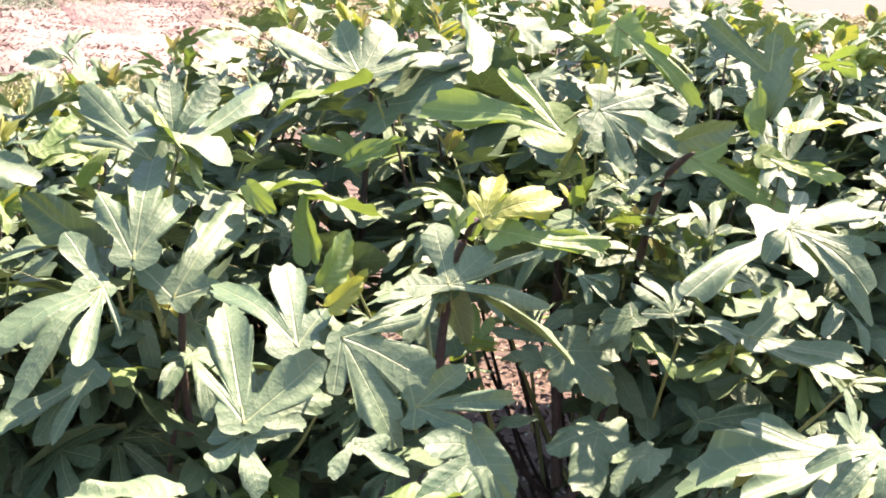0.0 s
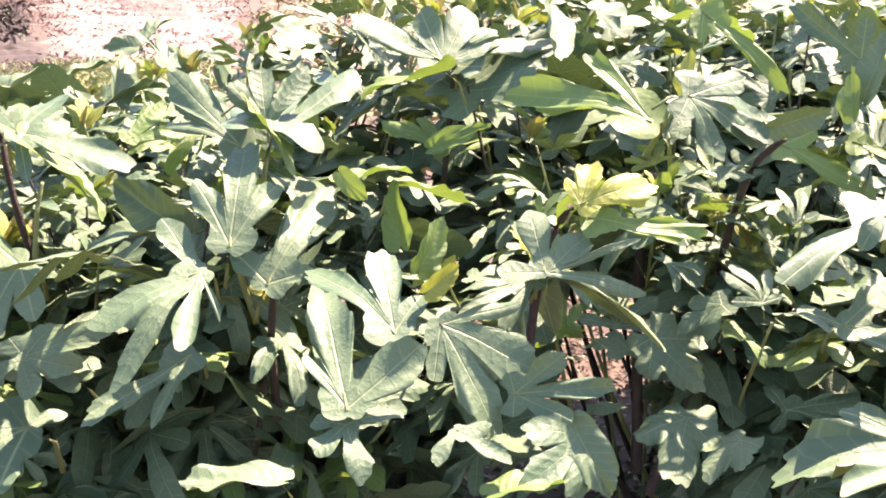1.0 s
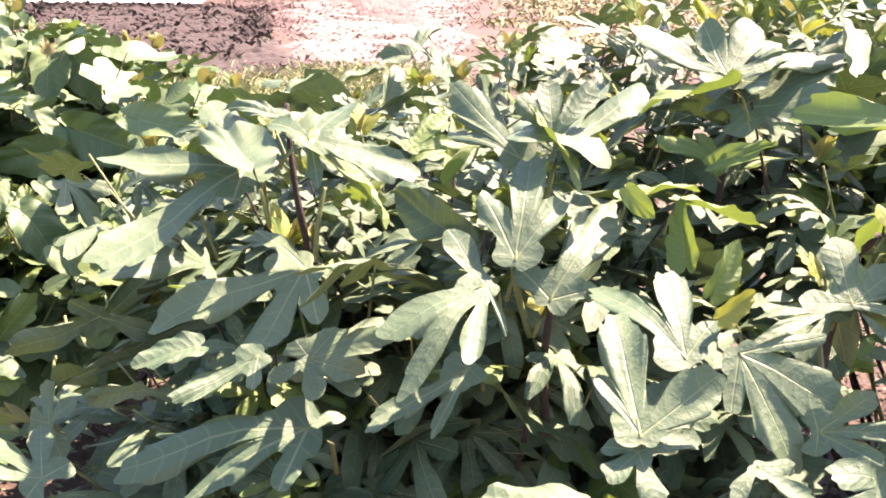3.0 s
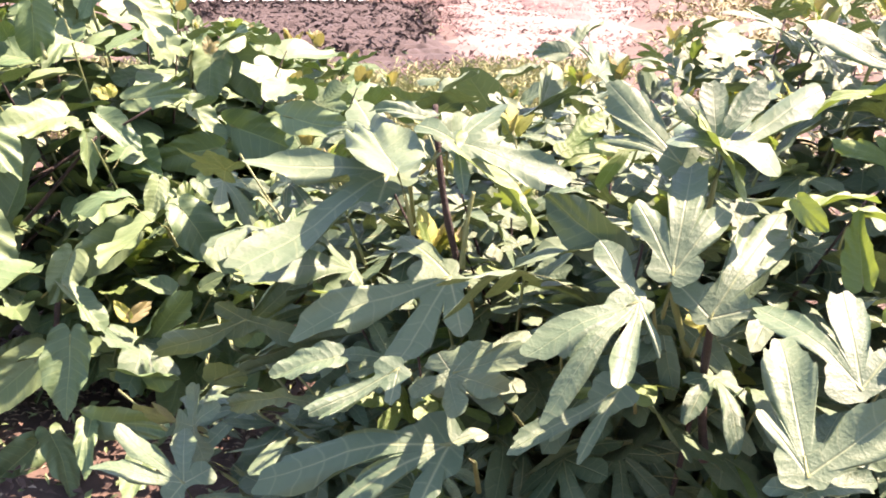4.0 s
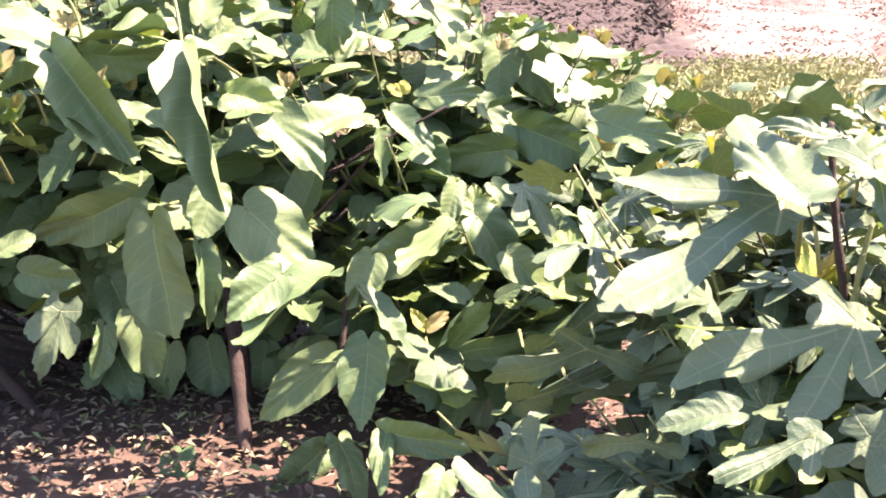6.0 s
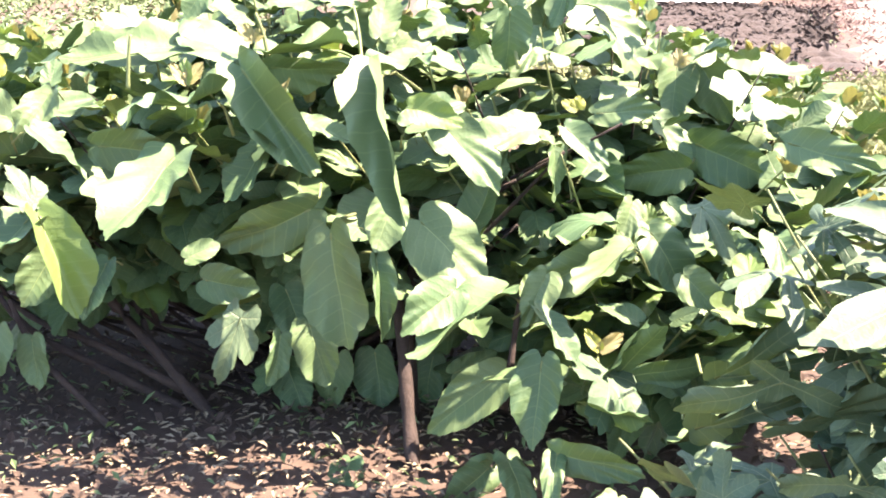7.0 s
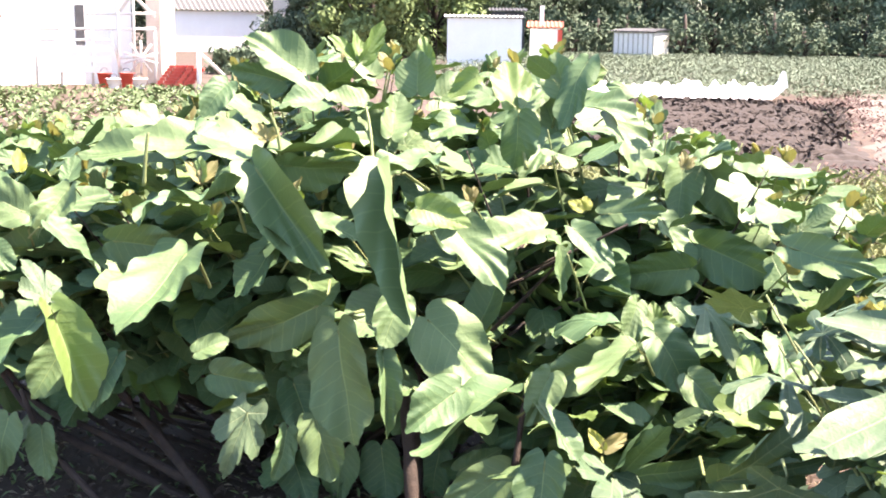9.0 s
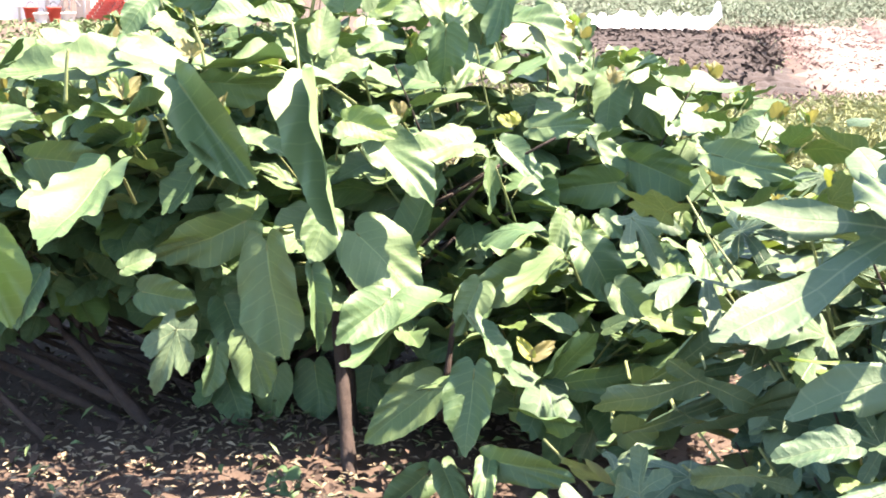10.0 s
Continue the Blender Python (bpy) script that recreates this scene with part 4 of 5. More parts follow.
leaf(A1, "broad", (-0.994, 2.756, 1.029), (-1.072, 2.801, 1.086), 11, 0.85, 0.3, 0.2, 0.07, mat=FIG)
leaf(A1, "broad", (-0.953, 2.779, 1.055), (-0.953, 2.892, 1.149), 60, 0.85, 0.3, 0.2, 0.07, mat=FIG)
leaf(A1, "broad", (-1.115, 2.721, 1.066), (-1.285, 2.646, 1.053), 11, 0.85, 0.3, 0.2, 0.07, mat=FIG)
leaf(A1, "broad", (-1.188, 2.690, 1.053), (-1.139, 2.826, 1.147), -26, 0.85, 0.3, 0.2, 0.07, mat=FIG)
leaf(A1, "broad", (-1.046, 2.762, 1.118), (-0.970, 2.830, 1.154), -2, 0.85, 0.3, 0.2, 0.07, mat=FIG)
leaf(A1, "broad", (-0.904, 2.835, 1.183), (-0.862, 2.929, 1.257), -16, 0.85, 0.3, 0.2, 0.07, mat=FIG)
leaf(A1, "broad", (-0.909, 2.831, 1.177), (-0.994, 2.814, 1.181), -42, 0.86, 0.3, 0.2, 0.07, mat=FIG)
leaf(B1, "broad", (-3.016, 2.351, 1.094), (-2.733, 2.351, 0.824), 56, 0.54, 0.65, 0.15, 0.09)
leaf(B1, "broad", (-2.590, 2.425, 1.107), (-2.337, 2.200, 0.800), 41, 0.40, 0.8, 0.1, 0.07)
leaf(B1, "broad", (-2.730, 2.744, 1.124), (-2.763, 2.481, 1.072), 1, 0.85, 0.3, 0.4, 0.16)
leaf(B1, "broad", (-2.562, 2.636, 0.968), (-2.368, 2.647, 0.812), 25, 0.85, 0.3, 0.2, 0.07)
leaf(B1, "broad", (-2.592, 2.541, 0.968), (-2.522, 2.695, 1.031), 36, 0.83, 0.3, 0.2, 0.07)
leaf(B2, "broad", (-2.928, 2.029, 0.913), (-2.845, 1.751, 0.802), 4, 0.85, 0.3, 0.2, 0.07)
leaf(B2, "broad", (-3.195, 2.005, 0.917), (-3.049, 2.146, 0.892), 94, 0.85, 0.3, 0.2, 0.07)
leaf(B2, "broad", (-3.029, 1.706, 0.810), (-2.900, 1.721, 0.579), 14, 0.63, 0.7, 0.2, 0.07, mat=FRESH)
leaf(B2, "broad", (-2.935, 1.816, 0.689), (-2.927, 1.721, 0.574), -14, 0.85, 0.3, 0.2, 0.07)
leaf(B2, "broad", (-3.086, 1.722, 0.802), (-3.021, 1.493, 0.689), 1, 0.85, 0.3, 0.2, 0.07)
leaf(B2, "broad", (-3.096, 1.773, 0.690), (-3.103, 1.680, 0.574), -55, 0.97, 0.3, 0.2, 0.07)
leaf(B1, "broad", (-2.759, 2.328, 0.753), (-2.944, 2.170, 0.644), -107, 0.85, 0.3, 0.2, 0.07)
leaf(B1, "broad", (-2.706, 2.354, 0.689), (-2.628, 2.314, 0.387), 51, 0.85, 0.3, 0.2, 0.07)
leaf(B1, "broad", (-2.564, 2.439, 0.784), (-2.533, 2.333, 0.675), -32, 0.99, 0.3, 0.2, 0.07)
leaf(B1, "broad", (-2.561, 2.553, 0.706), (-2.372, 2.596, 0.548), 43, 1.21, 0.15, 0.2, 0.07)
leaf(B1, "broad", (-2.573, 2.383, 0.634), (-2.511, 2.345, 0.438), -7, 0.48, 0.6, 0.2, 0.07)
leaf(B1, "broad", (-2.381, 2.460, 0.570), (-2.413, 2.289, 0.502), -41, 0.95, 0.3, 0.2, 0.07)
leaf(B1, "broad", (-2.288, 2.541, 0.570), (-2.371, 2.268, 0.478), 13, 0.85, 0.3, 0.2, 0.07)
leaf(B1, "broad", (-2.207, 2.623, 0.608), (-2.200, 2.516, 0.501), -49, 0.94, 0.3, 0.2, 0.07)
leaf(B1, "broad", (-2.078, 2.821, 0.666), (-2.102, 2.578, 0.596), 12, 0.85, 0.3, 0.2, 0.07)
leaf(B1, "broad", (-2.185, 2.850, 0.621), (-2.311, 2.719, 0.512), -79, 0.85, 0.3, 0.2, 0.07)
leaf(B1, "broad", (-2.184, 2.553, 0.540), (-2.052, 2.553, 0.432), -11, 0.85, 0.3, 0.2, 0.07)
leaf(B1, "broad", (-2.130, 2.496, 0.428), (-2.095, 2.400, 0.237), 4, 0.85, 0.3, 0.2, 0.07)
leaf(B1, "broad", (-2.365, 2.655, 0.285), (-2.515, 2.525, 0.124), -63, 0.82, 0.3, 0.2, 0.07)
leaf(B1, "shallow", (-2.854, 2.159, 0.477), (-2.848, 2.065, 0.332), -40, 0.60, 0.3, 0.2, 0.07)
leaf(B1, "broad", (-2.849, 2.408, 0.397), (-2.767, 2.393, 0.230), 44, 1.00, 0.3, 0.2, 0.07)
leaf(B1, "broad", (-2.836, 2.284, 0.397), (-2.798, 2.213, 0.281), -52, 0.85, 0.3, 0.2, 0.07)
leaf(B1, "broad", (-2.417, 3.702, 1.043), (-2.372, 3.615, 0.880), -21, 1.07, 0.3, 0.2, 0.07)
leaf(B1, "broad", (-2.373, 3.775, 1.044), (-2.213, 3.755, 0.848), 75, 0.85, 0.3, 0.2, 0.07)
leaf(B1, "broad", (-2.250, 3.537, 0.818), (-1.993, 3.591, 0.720), 94, 0.85, 0.3, 0.2, 0.07)
leaf(B1, "broad", (-2.358, 3.468, 0.895), (-2.224, 3.474, 0.747), 16, 0.85, 0.3, 0.2, 0.07)
leaf(B1, "broad", (-2.249, 3.449, 0.755), (-2.462, 3.354, 0.710), -101, 0.85, 0.3, 0.2, 0.07)
leaf(B1, "broad", (-2.487, 3.151, 0.890), (-2.348, 3.166, 0.789), 25, 0.85, 0.3, 0.2, 0.07)
leaf(B1, "broad", (-2.481, 3.073, 0.843), (-2.447, 3.045, 0.689), -32, 0.85, 0.3, 0.2, 0.07)
leaf(B1, "broad", (-2.504, 3.006, 0.906), (-2.577, 2.804, 0.897), -28, 0.94, 0.3, 0.2, 0.07)
leaf(B1, "broad", (-2.728, 3.362, 1.139), (-2.712, 3.196, 1.029), -26, 0.85, 0.3, 0.2, 0.07)
leaf(B1, "broad", (-2.751, 3.179, 1.052), (-2.938, 3.104, 1.080), -31, 1.02, 0.3, 0.2, 0.07)
leaf(B1, "broad", (-2.602, 3.557, 1.195), (-2.456, 3.534, 1.013), 9, 1.13, 0.3, 0.2, 0.07)
leaf(B1, ((0, 1.00, 0.19), (71, 0.28, 0.08), (-43, 0.80, 0.17)), (-2.048, 2.714, 0.334), (-1.826, 2.836, 0.386), 105, 1.00, 0.25, 0.12, 0.07, mat=BROAD)
leaf(B1, "broad", (-1.851, 2.901, 0.519), (-1.703, 3.007, 0.497), 36, 0.85, 0.3, 0.2, 0.07, mat=FRESH)
leaf(B1, "broad", (-1.976, 2.948, 0.577), (-1.872, 2.949, 0.497), 52, 1.08, 0.3, 0.2, 0.07)
leaf(B2, "broad", (-3.113, 2.548, 1.118), (-3.043, 2.837, 1.173), 3, 0.85, 0.3, 0.2, 0.13)
leaf(B2, "broad", (-3.105, 2.543, 1.081), (-2.947, 2.698, 1.052), 128, 0.85, 0.3, 0.2, 0.07)
leaf(B2, "broad", (-3.474, 1.918, 0.974), (-3.581, 1.812, 1.048), -61, 1.10, 0.3, 0.2, 0.07)
leaf(B2, "broad", (-3.309, 1.949, 1.052), (-3.301, 1.837, 0.950), -21, 0.85, 0.3, 0.2, 0.14)
leaf(B2, "broad", (-3.241, 1.847, 0.973), (-3.136, 1.926, 0.866), 13, 0.85, 0.3, 0.2, 0.07)
leaf(B2, "shallow", (-3.044, 1.702, 0.840), (-3.108, 1.694, 0.936), -15, 0.76, 0.3, 0.2, 0.07)
leaf(B2, "broad", (-2.999, 2.216, 1.048), (-2.981, 1.926, 1.029), 13, 0.85, 0.3, 0.2, 0.14)
leaf(B2, "broad", (-3.267, 2.549, 1.112), (-3.439, 2.275, 1.174), -21, 1.01, 0.3, 0.2, 0.07)
leaf(B2, "broad", (-3.461, 2.379, 1.107), (-3.619, 2.191, 1.119), -35, 0.85, 0.3, 0.2, 0.07)
leaf(B1, "broad", (-2.732, 3.461, 1.245), (-2.510, 3.580, 1.227), 15, 0.85, 0.3, 0.2, 0.07)
leaf(B1, "broad", (-2.305, 3.956, 1.005), (-2.076, 4.131, 1.013), 12, 0.85, 0.3, 0.2, 0.07)
leaf(B1, "broad", (-2.153, 3.904, 0.854), (-2.024, 3.925, 0.783), 64, 0.84, 0.3, 0.2, 0.07)
leaf(B1, "broad", (-3.138, 2.896, 1.211), (-3.045, 2.976, 1.097), 56, 0.95, 0.3, 0.2, 0.07)
leaf(B1, "broad", (-3.043, 3.198, 1.262), (-2.996, 3.301, 1.333), 46, 1.22, 0.3, 0.2, 0.07)
leaf(B1, "broad", (-2.993, 3.080, 1.181), (-2.889, 3.164, 1.182), 63, 0.98, 0.3, 0.2, 0.07, mat=FRESH)
leaf(B1, "broad", (-2.841, 3.451, 1.296), (-2.841, 3.342, 1.219), -47, 1.31, 0.3, 0.2, 0.07)
leaf(B1, "broad", (-2.769, 3.467, 1.152), (-2.846, 3.457, 1.295), -74, 0.89, 0.3, 0.2, 0.07)
leaf(B1, "broad", (-2.913, 2.463, 0.951), (-2.790, 2.548, 0.906), 26, 0.85, 0.3, 0.2, 0.07)
leaf(B1, "broad", (-2.624, 2.756, 0.874), (-2.725, 2.804, 1.019), -14, 0.95, 0.3, 0.2, 0.07)
leaf(B2, "broad", (-3.262, 1.685, 0.946), (-3.201, 1.720, 0.878), 34, 0.92, 0.3, 0.2, 0.07)
leaf(B2, "broad", (-3.302, 1.646, 0.933), (-3.256, 1.699, 0.888), 45, 1.21, 0.3, 0.2, 0.07)
leaf(B2, "broad", (-3.147, 1.615, 0.847), (-3.121, 1.471, 0.769), -18, 0.85, 0.3, 0.2, 0.07)
leaf(B1, "broad", (-2.161, 2.978, 0.742), (-2.144, 2.896, 0.650), -34, 0.86, 0.3, 0.2, 0.07)
leaf(B1, "broad", (-2.130, 3.133, 0.719), (-2.052, 3.121, 0.669), 37, 1.05, 0.3, 0.2, 0.07)
leaf(B1, "broad", (-1.989, 3.383, 0.697), (-1.956, 3.337, 0.635), 10, 0.98, 0.3, 0.2, 0.07, mat=FRESH)
leaf(B1, "broad", (-1.661, 2.975, 0.662), (-1.666, 2.856, 0.617), -31, 0.82, 0.3, 0.2, 0.07)
leaf(B1, "broad", (-2.905, 2.037, 0.661), (-2.861, 2.115, 0.691), 60, 0.92, 0.3, 0.2, 0.07)
leaf(B1, "broad", (-3.011, 2.181, 0.547), (-2.895, 2.260, 0.520), 73, 1.13, 0.3, 0.2, 0.07)
leaf(B1, "broad", (-3.315, 2.829, 1.335), (-3.460, 2.723, 1.460), -48, 1.11, 0.3, 0.2, 0.07)
leaf(B1, "broad", (-3.367, 2.779, 1.310), (-3.488, 2.667, 1.346), -103, 0.85, 0.3, 0.2, 0.07)
leaf(B1, "broad", (-3.194, 2.943, 1.381), (-3.256, 2.882, 1.456), -44, 0.85, 0.3, 0.2, 0.07, mat=FRESH)
leaf(B1, "broad", (-3.187, 2.949, 1.381), (-3.225, 2.972, 1.474), 27, 0.85, 0.3, 0.2, 0.07, mat=FRESH)
leaf(B1, "broad", (-3.178, 2.956, 1.382), (-3.138, 3.016, 1.496), 123, 0.85, 0.3, 0.2, 0.07, mat=FRESH)
leaf(B1, "broad", (-3.050, 3.075, 1.280), (-3.063, 3.086, 1.417), -25, 1.42, 0.3, 0.2, 0.07)
leaf(B1, "broad", (-3.051, 3.128, 1.365), (-3.084, 3.133, 1.452), -40, 0.94, 0.3, 0.2, 0.07, mat=FRESH)
leaf(B1, "broad", (-3.030, 2.929, 1.152), (-3.064, 3.014, 1.290), 38, 0.89, 0.3, 0.2, 0.07)
leaf(B1, "broad", (-2.815, 3.295, 1.222), (-2.909, 3.359, 1.385), 6, 1.15, 0.3, 0.2, 0.07, mat=FRESH)
leaf(B1, "broad", (-2.795, 3.314, 1.231), (-2.808, 3.411, 1.312), 42, 0.92, 0.3, 0.2, 0.07)
leaf(B1, "broad", (-2.728, 3.449, 1.282), (-2.777, 3.444, 1.404), -73, 1.49, 0.3, 0.2, 0.07)
leaf(B1, "broad", (-2.700, 3.481, 1.313), (-2.634, 3.546, 1.355), 62, 1.12, 0.3, 0.2, 0.07, mat=FRESH)
leaf(B1, "broad", (-2.925, 3.226, 1.330), (-2.979, 3.148, 1.267), -59, 1.07, 0.3, 0.2, 0.07, mat=FRESH)
leaf(B1, "broad", (-2.905, 3.143, 1.186), (-2.926, 3.006, 1.159), -33, 1.49, 0.3, 0.2, 0.07)
leaf(B1, "broad", (-3.347, 2.428, 1.161), (-3.269, 2.559, 1.108), 36, 1.26, 0.3, 0.2, 0.07)
leaf(B1, "broad", (-3.458, 2.633, 1.302), (-3.461, 2.529, 1.212), -39, 1.01, 0.3, 0.2, 0.07)
leaf(B1, "broad", (-3.215, 2.829, 1.255), (-3.261, 2.677, 1.249), -36, 1.22, 0.3, 0.2, 0.07)
leaf(B1, "broad", (-3.125, 2.902, 1.243), (-3.208, 2.822, 1.273), -23, 1.50, 0.3, 0.2, 0.07)
leaf(B1, "broad", (-2.853, 3.207, 1.270), (-2.914, 3.139, 1.253), -42, 1.50, 0.3, 0.2, 0.07)
leaf(B1, ((0, 1.00, 0.23), (29, 0.78, 0.09), (-28, 0.51, 0.05)), (-2.187, 3.496, 0.519), (-2.277, 3.656, 0.637), 25, 1.00, 0.25, 0.12, 0.07, mat=FIG)
leaf(B1, "broad", (-2.255, 3.261, 0.608), (-2.287, 3.296, 0.675), -12, 0.95, 0.3, 0.2, 0.07, mat=FRESH)
leaf(B1, "broad", (-2.245, 3.268, 0.604), (-2.185, 3.321, 0.625), 45, 0.85, 0.3, 0.2, 0.07, mat=FRESH)
leaf(B1, "broad", (-2.253, 3.260, 0.600), (-2.336, 3.266, 0.646), -25, 0.85, 0.3, 0.2, 0.07)
leaf(B1, "broad", (-2.495, 3.229, 0.941), (-2.510, 3.245, 0.979), -11, 1.50, 0.3, 0.2, 0.07, mat=YOUNG)
leaf(B1, "broad", (-2.501, 3.223, 0.941), (-2.546, 3.214, 0.967), -55, 1.24, 0.3, 0.2, 0.07, mat=YOUNG)
leaf(B1, "broad", (-2.342, 3.567, 1.055), (-2.355, 3.583, 1.111), -9, 0.83, 0.3, 0.2, 0.07, mat=RUSTY)
leaf(B1, "broad", (-2.337, 3.571, 1.055), (-2.317, 3.596, 1.090), 59, 1.00, 0.3, 0.2, 0.07, mat=RUSTY)
leaf(B1, "broad", (-2.050, 2.637, 0.441), (-2.095, 2.641, 0.482), -44, 0.86, 0.3, 0.2, 0.07, mat=YOUNG)
leaf(B1, "broad", (-2.044, 2.642, 0.441), (-2.012, 2.694, 0.476), 64, 0.85, 0.3, 0.2, 0.07, mat=RUSTY)
leaf(B1, "broad", (-2.643, 2.505, 0.565), (-2.655, 2.518, 0.608), 0, 1.05, 0.3, 0.2, 0.07, mat=YOUNG)
leaf(B1, "broad", (-2.336, 2.744, 0.487), (-2.364, 2.769, 0.549), -13, 1.02, 0.3, 0.2, 0.07, mat=FRESH)
leaf(B1, "broad", (-2.334, 2.746, 0.487), (-2.330, 2.793, 0.534), 54, 0.85, 0.3, 0.2, 0.07, mat=FRESH)
leaf(B2, "broad", (-3.160, 2.520, 1.157), (-3.206, 2.509, 1.208), -48, 0.90, 0.3, 0.2, 0.07, mat=RUSTY)
leaf(B2, "broad", (-3.154, 2.525, 1.158), (-3.146, 2.559, 1.192), 50, 1.08, 0.3, 0.2, 0.07, mat=RUSTY)
leaf(B2, "broad", (-3.128, 2.245, 1.064), (-3.175, 2.237, 1.118), -27, 0.85, 0.3, 0.2, 0.07, mat=RUSTY)
leaf(B2, "broad", (-3.123, 2.250, 1.064), (-3.119, 2.300, 1.117), 26, 0.85, 0.3, 0.2, 0.07, mat=RUSTY)
leaf(B2, "broad", (-3.126, 2.247, 1.064), (-3.146, 2.263, 1.130), -33, 0.85, 0.3, 0.2, 0.07, mat=FRESH)
leaf(B2, "broad", (-3.595, 1.981, 1.074), (-3.622, 2.000, 1.134), 16, 0.85, 0.3, 0.2, 0.07, mat=YOUNG)
leaf(B2, "broad", (-3.267, 1.680, 0.946), (-3.293, 1.683, 0.985), -19, 0.91, 0.3, 0.2, 0.07, mat=RUSTY)
leaf(A1, ((0, 1.00, 0.29), (70, 0.78, 0.23), (168, 0.88, 0.26), (-62, 0.93, 0.28)), (-1.370, 1.892, 0.542), (-1.403, 1.945, 0.608), -47, 1.00, 0.25, 0.12, 0.07)
leaf(A1, ((0, 1.00, 0.25), (-153, 0.78, 0.14)), (-1.166, 1.875, 0.640), (-1.252, 1.824, 0.627), -92, 1.00, 0.25, 0.12, 0.07)
leaf(A1, ((0, 1.00, 0.17), (56, 0.40, 0.10), (-138, 0.64, 0.13)), (-1.354, 2.073, 0.700), (-1.497, 1.961, 0.640), -101, 1.00, 0.25, 0.12, 0.07)
leaf(B1, "broad", (-3.715, 1.973, 0.311), (-3.707, 1.911, 0.141), -20, 0.98, 0.3, 0.2, 0.07)
leaf(B1, "broad", (-3.677, 2.058, 0.261), (-3.623, 2.031, 0.121), 34, 1.04, 0.3, 0.2, 0.07)
leaf(B1, "broad", (-3.789, 1.825, 0.262), (-3.709, 1.819, 0.133), 50, 0.98, 0.3, 0.2, 0.07)
leaf(B1, "broad", (-3.720, 1.875, 0.229), (-3.736, 1.797, 0.087), -43, 0.85, 0.3, 0.2, 0.07)
leaf(B1, "broad", (-2.599, 2.836, 0.632), (-2.563, 2.917, 0.858), 15, 0.85, 0.3, 0.2, 0.07)
leaf(A1, ((0, 1.00, 0.15), (25, 0.89, 0.12)), (-1.732, 2.639, 0.440), (-1.515, 2.705, 0.599), 113, 1.00, 0.25, 0.12, 0.07)
leaf(A1, ((0, 1.00, 0.11),), (-1.729, 2.544, 0.345), (-1.455, 2.604, 0.453), 109, 1.00, 0.25, 0.12, 0.07)
leaf(B1, "broad", (-2.031, 2.548, 0.322), (-1.854, 2.573, 0.298), 134, 0.85, 0.3, 0.2, 0.07)
leaf(B1, "broad", (-2.499, 2.439, 1.032), (-2.389, 2.506, 1.002), 59, 1.03, 0.3, 0.2, 0.07, mat=FRESH)
leaf(B1, "broad", (-2.879, 2.341, 0.901), (-3.015, 2.296, 1.015), 0, 0.85, 0.3, 0.2, 0.07)
leaf(A1, "shallow", (-0.248, 1.570, 0.800), (-0.150, 1.609, 0.843), 33, 0.8, 0.2, 0.3)
leaf(A2, "broad", (0.033, 1.830, 0.939), (0.100, 1.922, 0.983), 16, 0.9, 0.2, 0.3)
leaf(A2, "trident", (0.010, 1.786, 0.932), (0.204, 2.005, 0.884), -24, 0.6, 0.2, 0.3)
leaf(A2, "trident", (0.014, 1.778, 0.939), (-0.090, 1.668, 0.928), -27, 0.5, 0.3, 0.3)
leaf(A2, "lobed", (0.574, 1.851, 1.042), (0.676, 1.717, 0.997), 24, 0.68, 0.3, 0.3)
leaf(A2, "trident", (0.287, 2.089, 1.195), (0.450, 2.111, 1.120), 50, 0.9, 0.3, 0.3)
leaf(A2, "shallow", (-0.130, 2.434, 1.200), (-0.092, 2.594, 1.308), -12, 0.8, 0.2, 0.2)
leaf(A2, "shallow", (-0.123, 2.428, 1.149), (0.067, 2.493, 1.278), 40, 0.6, 0.2, 0.2)
leaf(A1, "trident", (-0.422, 1.931, 1.143), (-0.399, 2.229, 1.221), 10, 0.7, 0.3, 0.2)
leaf(A2, "broad", (-0.172, 2.330, 1.046), (-0.064, 2.274, 1.109), 52, 0.5, 0.3, 0.3, mat=FRESH)
leaf(A2, "shallow", (0.075, 1.509, 0.786), (0.017, 1.397, 0.778), -50, 0.7, 0.3, 0.3)
leaf(A2, "trident", (-0.017, 1.533, 0.840), (0.105, 1.490, 0.878), 66, 0.7, 0.3, 0.3)
leaf(A1, "broad", (-0.942, 1.874, 1.074), (-1.094, 2.065, 1.133), -14, 0.7, 0.3, 0.3, mat=FIG)
leaf(A1, "broad", (-0.911, 2.023, 1.101), (-0.853, 2.155, 1.137), 32, 0.6, 0.3, 0.3, mat=FIG)
leaf(A1, "shallow", (-0.792, 1.738, 0.788), (-0.664, 1.760, 0.840), 53, 0.6, 0.3, 0.3)
leaf(A1, "broad", (-0.957, 2.065, 1.133), (-1.063, 2.025, 1.157), -34, 0.5, 0.3, 0.3, mat=FIG)
leaf(B1, "broad", (-2.667, 3.101, 1.225), (-2.678, 3.112, 1.057), 165, 1.1, 0.3, 0.2)
leaf(B1, "broad", (-2.125, 3.027, 0.653), (-1.980, 3.041, 0.473), 42, 0.9, 0.3, 0.3)
leaf(B1, "broad", (-2.040, 2.665, 0.363), (-2.010, 2.851, 0.477), 110, 0.8, 0.3, 0.2)
leaf(B1, "shallow", (-2.034, 2.669, 0.366), (-1.946, 2.524, 0.346), -29, 1.2, 0.3, 0.4)
leaf(B2, "broad", (-3.536, 1.983, 0.944), (-3.430, 2.165, 1.025), 29, 0.7, 0.3, 0.3)
leaf(B1, "broad", (-2.662, 3.475, 1.380), (-2.681, 3.331, 1.194), -1, 0.8, 0.2, 0.3)
